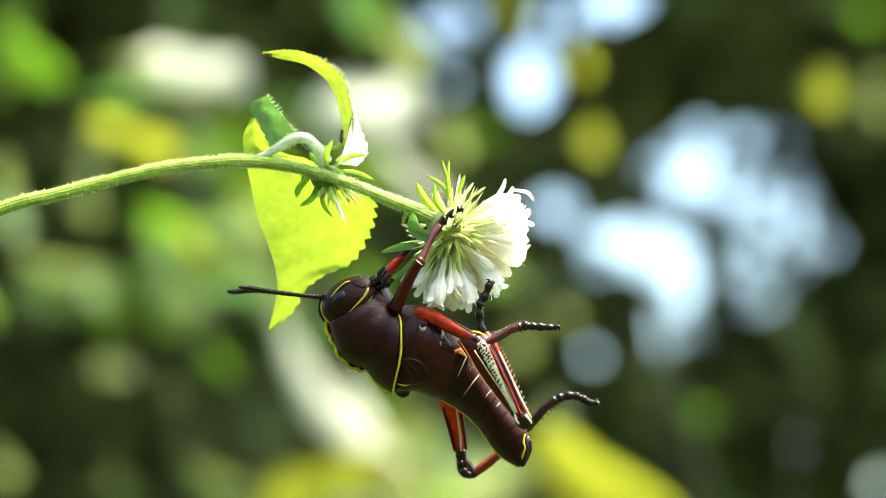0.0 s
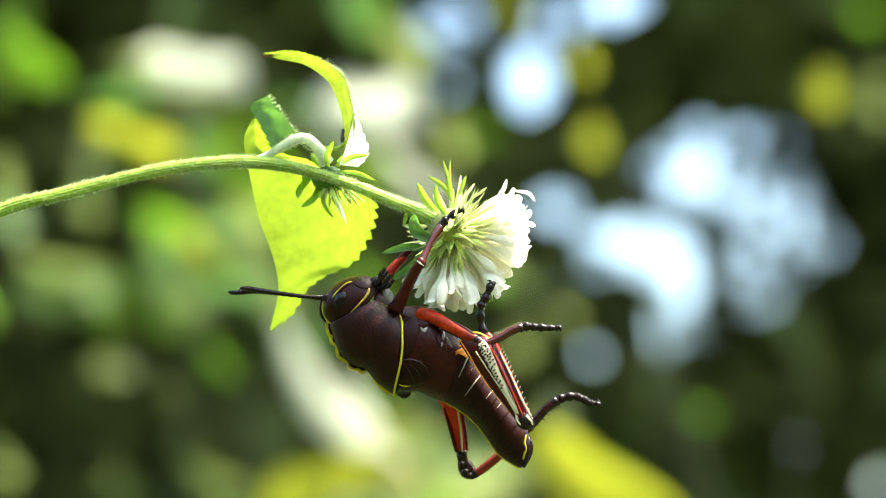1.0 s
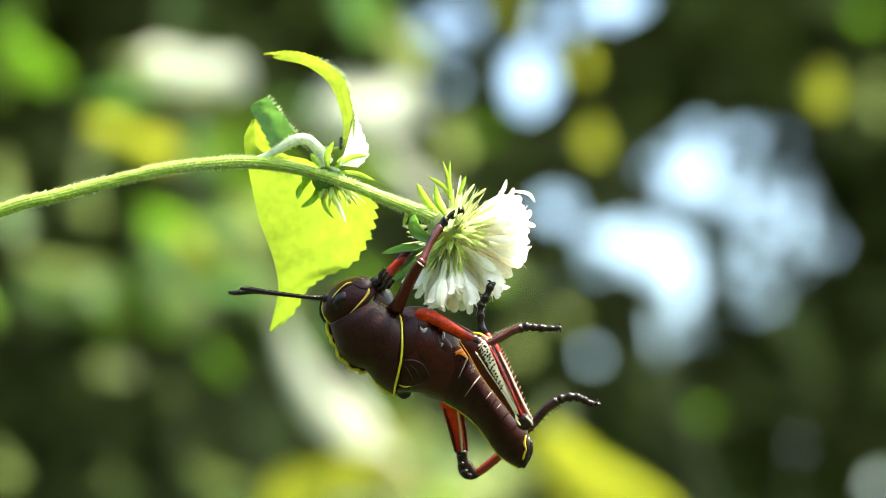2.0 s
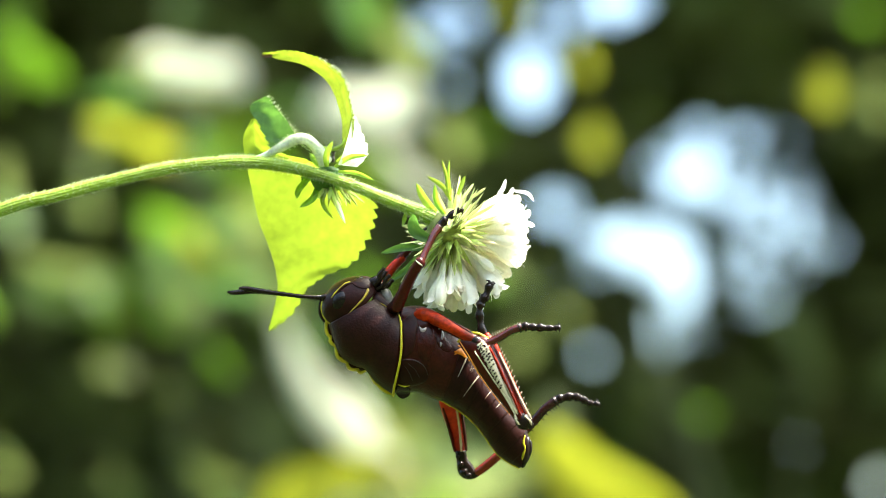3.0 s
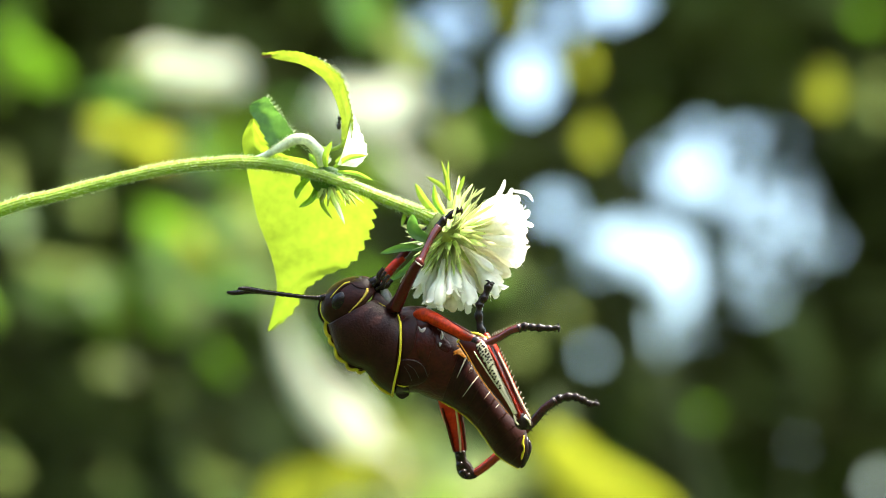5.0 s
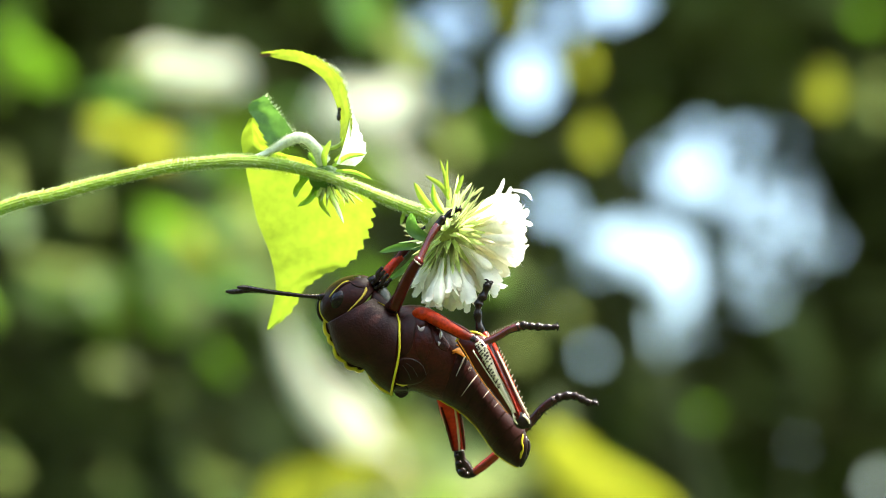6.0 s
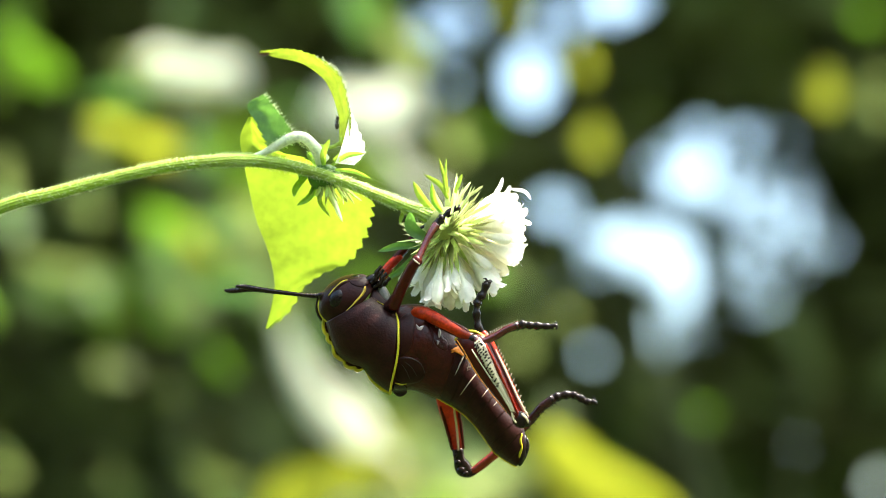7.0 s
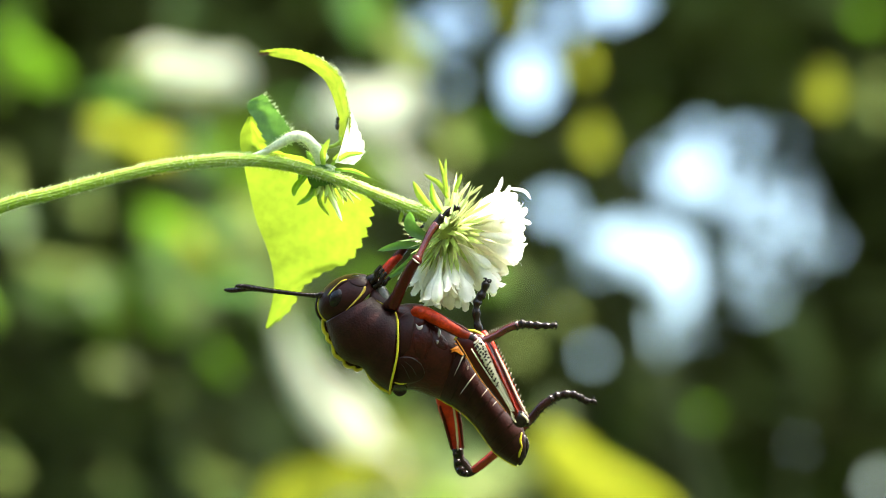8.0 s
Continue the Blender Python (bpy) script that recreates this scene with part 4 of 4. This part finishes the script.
        part("foot_pad", bead_at(u + 3, v, w, 5, (1, 1.2, 0.9)), CHITIN_BLACK, owner)

    def spines(line, side, count, long, owner, lean=0.5, material=CHITIN_BLACK):
        c = spline(line, count)
        for i in range(count):
            t = c[min(i + 1, count - 1), :2] - c[max(i - 1, 0), :2]
            t /= np.linalg.norm(t) + 1e-9
            o = np.array((-t[1], t[0])) * side
            p, q = c[i, :2] + o * c[i, 3] * 0.8, c[i, :2] + o * (c[i, 3] + long) + t * long * lean
            part("spine", tube([(*p, c[i, 2], 1.8 if long > 5 else 0.9), (*q, c[i, 2], 0.3)], 4, 5), material, owner)

    # near foreleg grips the flower
    l = leg([("foreleg", RED_DARK, [(702, 548, -42, 11.5), (710, 530, -50, 11), (724, 500, -60, 10.5), (738, 474, -70, 10), (747, 462, -74, 8)], {}),
                        ("tibia", GLOSSY_RED, [(745, 466, -74, 7), (756, 442, -64, 6), (770, 415, -52, 7), (780, 402, -44, 8)], {}),
                        ("tarsus", CHITIN_BLACK, [(778, 404, -42, 8), (788, 391, -42, 8), (794, 387, -42, 6), (805, 377, -42, 6), (815, 371, -40, 5)], {"n": 40, "bead": 0.1, "beads": 3}),
                        ("coxa", CHITIN, [(692, 546, -34, 9), (702, 541, -42, 11.5), (709, 528, -48, 10)], {})], "dark red foreleg clasping the flower")
    part("knee", bead_at(745, 465, -73, 10, (1.1, 1, 0.9), -60, seg=16), RED_DARK, l)
    part("knee_ring", tube([(738, 461, -79, 0.8), (743, 466, -83, 1.4), (750, 471, -81, 0.8)], 8, 6), PALE, l, "pale joint")
    claws(815, 372, -40, -10, l)
    leg([("foreleg", RED, [(664, 516, 34, 9), (680, 494, 44, 9), (700, 470, 50, 8), (716, 455, 52, 7)], {}),
                    ("tibia", RED_DARK, [(706, 462, 52, 7), (722, 445, 52, 7), (737, 426, 50, 7)], {}),
                    ("tarsus", CHITIN_BLACK, [(730, 434, 50, 6), (748, 415, 46, 6), (762, 402, 40, 5)], {"bead": 0.1, "beads": 3})], "orange-red foreleg behind the flower")
    # near middle leg
    l = leg([("midleg", RED_FADING, [(738, 554, -14, 9), (752, 556, -30, 11.5), (770, 563, -46, 12), (800, 580, -62, 11.5), (825, 594, -70, 10.2), (842, 602, -72, 9.5), (852, 606, -74, 8.0)], {}),
                       ("tibia", GLOSSY_RED, [(846, 606, -76, 9), (862, 608, -76, 8), (885, 598, -76, 7), (905, 586, -76, 7), (925, 579, -76, 8)], {}),
                       ("tarsus", CHITIN_BLACK, [(920, 581, -76, 8), (932, 578, -76, 8), (945, 579, -76, 6.5), (958, 580, -76, 7), (975, 581, -76, 5.5), (987, 581, -76, 6)], {"n": 50, "bead": 0.16, "beads": 5}),
                       ("coxa", RED_FADING, [(734, 566, -24, 8), (746, 559, -34, 12.5), (757, 559, -42, 12.3), (770, 564, -43, 6)], {})], "orange-red middle leg held out")
    part("knee", bead_at(846, 604, -74, 10.5, (1.25, 0.95, 0.9), -25, seg=16), CHITIN_BLACK, l, "dark glossy knee")
    claws(987, 580, -76, -5, l)
    spines([(870, 604, -76, 7), (895, 592, -76, 6), (925, 579, -76, 6)], -1, 14, 4.5, l, 0.3, PALE)
    for side in (-1, 1):
        part("dark_keel", tube([(770 - 5 * side, 562 + 9 * side, -48, 1.6), (800 - 5 * side, 580 + 8 * side, -66, 2.6), (826 - 4 * side, 593 + 7 * side, -73, 3.0), (842, 602 + 5 * side, -76, 2.0)], 20, 8), RED_DARK, l)
    # near hind leg, folded
    h = part("hind_femur", loft([(812, 606, 834, 590, 8, -66), (822, 622, 866, 598, 12, -72), (842, 650, 880, 626, 13, -78), (866, 684, 897, 664, 12, -84),
                                 (890, 714, 912, 700, 10, -88), (908, 738, 924, 728, 9, -90), (920, 752, 936, 742, 9, -90)], 30, 20), RED_DARK, g, "folded red hind leg with ivory panel")
    panel = [(842, 611, 857, 602, 2.0, -82), (853, 628, 868, 619, 4, -88), (869, 657, 881, 649, 4, -93), (889, 691, 896, 686, 3.2, -96), (914, 733, 918, 731, 1.4, -98)]
    part("ivory_panel", loft(panel, 24, 14), IVORY, h, "ivory panel")
    rng = random.Random(3)
    across = spline(panel, 100)
    for i in range(42):
        row, lane = across[int(6 + i * 1.6 + rng.uniform(-1, 1))], (0.30, 0.62, 0.88)[i % 3] + rng.uniform(-0.07, 0.07)
        if i > 24 and i % 3 == 0:
            continue
        u, v = row[0] * lane + row[2] * (1 - lane), row[1] * lane + row[3] * (1 - lane)
        part("dark_fleck", bead_at(u, v, skin_w(panel, u, v), rng.uniform(1.7, 2.6), (1.25, 0.5, 0.75), 50 + rng.uniform(-35, 35), seg=8), CHITIN_BLACK, h)
    for off, r in ((0, 0.9), (9, 0.9)):
        part("pale_ridge", tube([(842 + off * 2.5, 622 - off, -90, r), (868 + off * 1.6, 662 - off * 0.6, -95, r), (895 + off, 702 - off * 0.4, -98, r), (918 + off * 0.4, 742, -98, r)], 20, 6), IVORY, h, "ivory ridge")
    part("orange_edge", tube([(814, 603, -72, 0.7), (829, 626, -80, 1.0), (848, 660, -86, 1.0), (874, 697, -90, 0.9), (904, 734, -93, 0.6)], 24, 6), ORANGE, h, "thin orange edge")
    part("yellow_edge", tube([(812, 606, -70, 2), (824, 592, -70, 2.5), (846, 590, -72, 2.5), (866, 600, -74, 2)], 16, 6), YELLOW, h, "yellow edge")
    part("knee", bead_at(928, 746, -90, 13, (1.1, 0.8, 1.2), 40, seg=18), CHITIN_BLACK, h, "glossy black knee")
    # Ivory streaks painted for the white highlights on the glossy knee.
    part("knee_streak", tube([(912, 732, -97, 0.8), (915, 744, -100, 1.5), (921, 752, -101, 1.0)], 12, 6), IVORY, h, "pale streak painted as a highlight")
    part("knee_streak", tube([(930, 736, -99, 0.8), (939, 744, -100, 1.6), (942, 752, -97, 0.8)], 12, 6), IVORY, h, "pale streak painted as a highlight")
    part("knee_lobe", bead_at(938, 750, -88, 8, (0.9, 0.8, 1.2), 20, seg=12), CHITIN_BLACK, h)
    part("red_ridge", tube([(866, 611, -88, 1.6), (882, 642, -94, 2.2), (899, 680, -98, 2.4), (912, 708, -99, 2.2), (924, 736, -99, 1.4)], 24, 8), RED, h, "red ridge")
    part("dark_groove", tube([(874, 610, -84, 1.5), (894, 650, -90, 2.2), (914, 694, -95, 2.2), (932, 734, -96, 1.5)], 20, 6), RED_DARK, h)
    tib = part("hind_tibia", tube([(936, 746, -78, 8), (922, 718, -74, 9), (904, 680, -68, 10), (886, 640, -60, 10), (872, 612, -56, 10), (860, 592, -52, 8)], 36, 12), RED, h, "red shin")
    part("pale_ridge", tube([(942, 742, -84, 1.4), (921, 702, -80, 1.9), (901, 658, -74, 1.9), (884, 622, -64, 1.2)], 20, 6), IVORY, tib, "ivory ridge")
    spines([(936, 742, -78, 8), (904, 680, -68, 10), (880, 626, -58, 10)], 1, 13, 4, tib, 0.3)
    for u, v, w, r in spline([(940, 736, -84, 1.7), (921, 690, -78, 2.0), (902, 647, -70, 2.0), (888, 618, -62, 1.6)], 15):
        part("pale_tooth", bead_at(u, v, w, r, (0.55, 0.8, 1.9), -25, seg=8), PALE, tib, "pale tooth")
    tar = part("tarsus", tube([(866, 602, -54, 7), (856, 588, -52, 7), (851, 565, -50, 7), (851, 546, -50, 6.5), (854, 535, -50, 8), (862, 522, -50, 7), (868, 505, -50, 6.5), (867, 500, -50, 4)], 80, 10, 0.17, 6),
               CHITIN_BLACK, tib)
    claws(869, 503, -50, -70, tar)
    # far hind leg
    f = part("hind_femur", loft([(776, 700, 812, 705, 10, 42), (785, 735, 821, 728, 12, 50), (797, 768, 823, 762, 11, 56), (807, 798, 826, 796, 8, 60), (811, 822, 830, 816, 8, 62), (824, 838, 834, 830, 7, 62)], 26, 18),
             RED_KNEED, g, "red hind leg behind the abdomen")
    for pts in ([(786, 722, 40, 2), (799, 768, 46, 3.2), (807, 800, 52, 2.5)], [(818, 726, 40, 2), (823, 762, 46, 3.0), (827, 798, 52, 2.2)]):
        part("dark_keel", tube(pts, 16, 8), RED_DARK, f)
    part("pale_ridge", tube([(808, 712, 36, 1.6), (814, 750, 42, 2), (817, 780, 46, 2), (818, 800, 50, 1.2)], 16, 6), IVORY, f, "ivory ridge")
    part("knee", loft([(807, 799, 827, 797, 8, 60), (810, 816, 829, 813, 8.5, 61), (811, 832, 836, 820, 10, 62), (819, 845, 842, 830, 10, 62), (834, 849, 849, 837, 8, 62), (842, 847, 852, 840, 5, 62)], 20, 16), CHITIN_BLACK, f, "glossy black knee")
    for u, v, r in ((816, 822, 6), (830, 842, 6), (822, 836, 7), (812, 808, 4)):
        part("knee_bump", bead_at(u, v, 52, r, (1.2, 0.8, 0.9), 35, seg=10), CHITIN_BLACK, f)
    tib = part("hind_tibia", tube([(838, 842, 62, 7), (860, 826, 60, 8), (884, 806, 58, 8), (915, 778, 54, 8), (945, 748, 50, 8), (966, 724, 46, 8), (988, 708, 44, 8)], 36, 12), SHIN, f, "red to black shin")
    spines([(936, 756, 50, 8), (966, 724, 46, 8), (984, 711, 44, 8)], 1, 8, 6, tib, 0.3)
    tar = part("tarsus", tube([(982, 711, 44, 8), (996, 705, 44, 8), (1015, 702, 44, 7.5), (1030, 706, 44, 7), (1045, 714, 44, 6.5), (1058, 715, 44, 5)], 70, 12, 0.15, 6), CHITIN_BLACK, tib)
    claws(1056, 715, 44, -20, tar)
    return g


hopper = grasshopper()


# ---- the ant ----
def ant():
    a = thing("ant", Matrix.Translation(sheet(606, 240, 22)) @ pose(0, 0, 0, PITCH), "tiny black ant walking on the curled leaf", "ant")
    part("abdomen", bead_at(606, 246, 22, 4.6, (0.85, 0.85, 1.35)), ANT, a)
    part("thorax", bead_at(606.5, 238, 22, 3.0, (0.9, 0.9, 1.4)), ANT, a)
    part("head", bead_at(607, 232, 22, 3.6, (0.95, 0.85, 1.05)), ANT, a)
    for s in (-1, 1):
        for k in (-3, 0, 3):
            part("leg", tube([(606, 239 + k * 0.4, 22, 0.7), (606 + 3 * s, 239 + k, 24, 0.6), (606 + 4.5 * s, 240 + k * 1.6, 28, 0.4)], 6, 5), ANT, a)
        part("antenna", tube([(607, 231, 22, 0.5), (607 + 1.6 * s, 228, 21, 0.4), (607 + 3 * s, 226, 21, 0.3)], 6, 5), ANT, a)
    return a


crawler = ant()


# ---- movement ----
SWAY = [(0.0, -2.0, -1.4), (0.5, -1.1, -1.2), (1.0, 0, 0), (1.5, 0.3, 0.9), (3.0, -1.7, 0.1), (3.5, -0.9, 0.0), (4.0, -0.9, -0.9), (4.5, -2.1, 0.5),
        (6.0, -4.9, -1.4), (6.5, -6.7, -3.3), (7.0, -6.9, -3.1), (7.5, -7.4, -3.3), (8.0, -7.5, -3.9)]
CRAWL = [(0.0, 606, 243, 0), (0.5, 606, 240, 0), (1.0, 606, 240, 0), (1.5, 605, 240, 0), (2.4, 598, 268, 6), (3.0, 590, 276, 10), (3.2, 594, 268, 6), (3.5, 604, 244, 0), (4.0, 602, 228, 2),
         (4.5, 602, 223, 2), (6.0, 604, 203, 6), (6.5, 605, 202, 6), (7.0, 603, 220, 4), (7.5, 604, 223, 4), (8.0, 604, 222, 4)]


def motions():
    right, down = TILT.to_3x3() @ Vector((1, 0, 0)), TILT.to_3x3() @ Vector((0, 0, -1))
    for ob in (plant, hopper):
        walk(ob, [(t, Matrix.Translation(right * du * UNIT + down * dv * UNIT) @ REST[ob.name]) for t, du, dv in SWAY])
    away = TILT.to_3x3() @ Vector((0, 1, 0))
    times = [row[0] for row in SWAY]
    rows = []
    for t, u, v, w in CRAWL:
        du, dv = np.interp(t, times, [row[1] for row in SWAY]), np.interp(t, times, [row[2] for row in SWAY])
        rows.append((t, Matrix.Translation((right * (u + du - 606) + down * (v + dv - 240) + away * w) * UNIT) @ REST[crawler.name]))
    walk(crawler, rows)


motions()
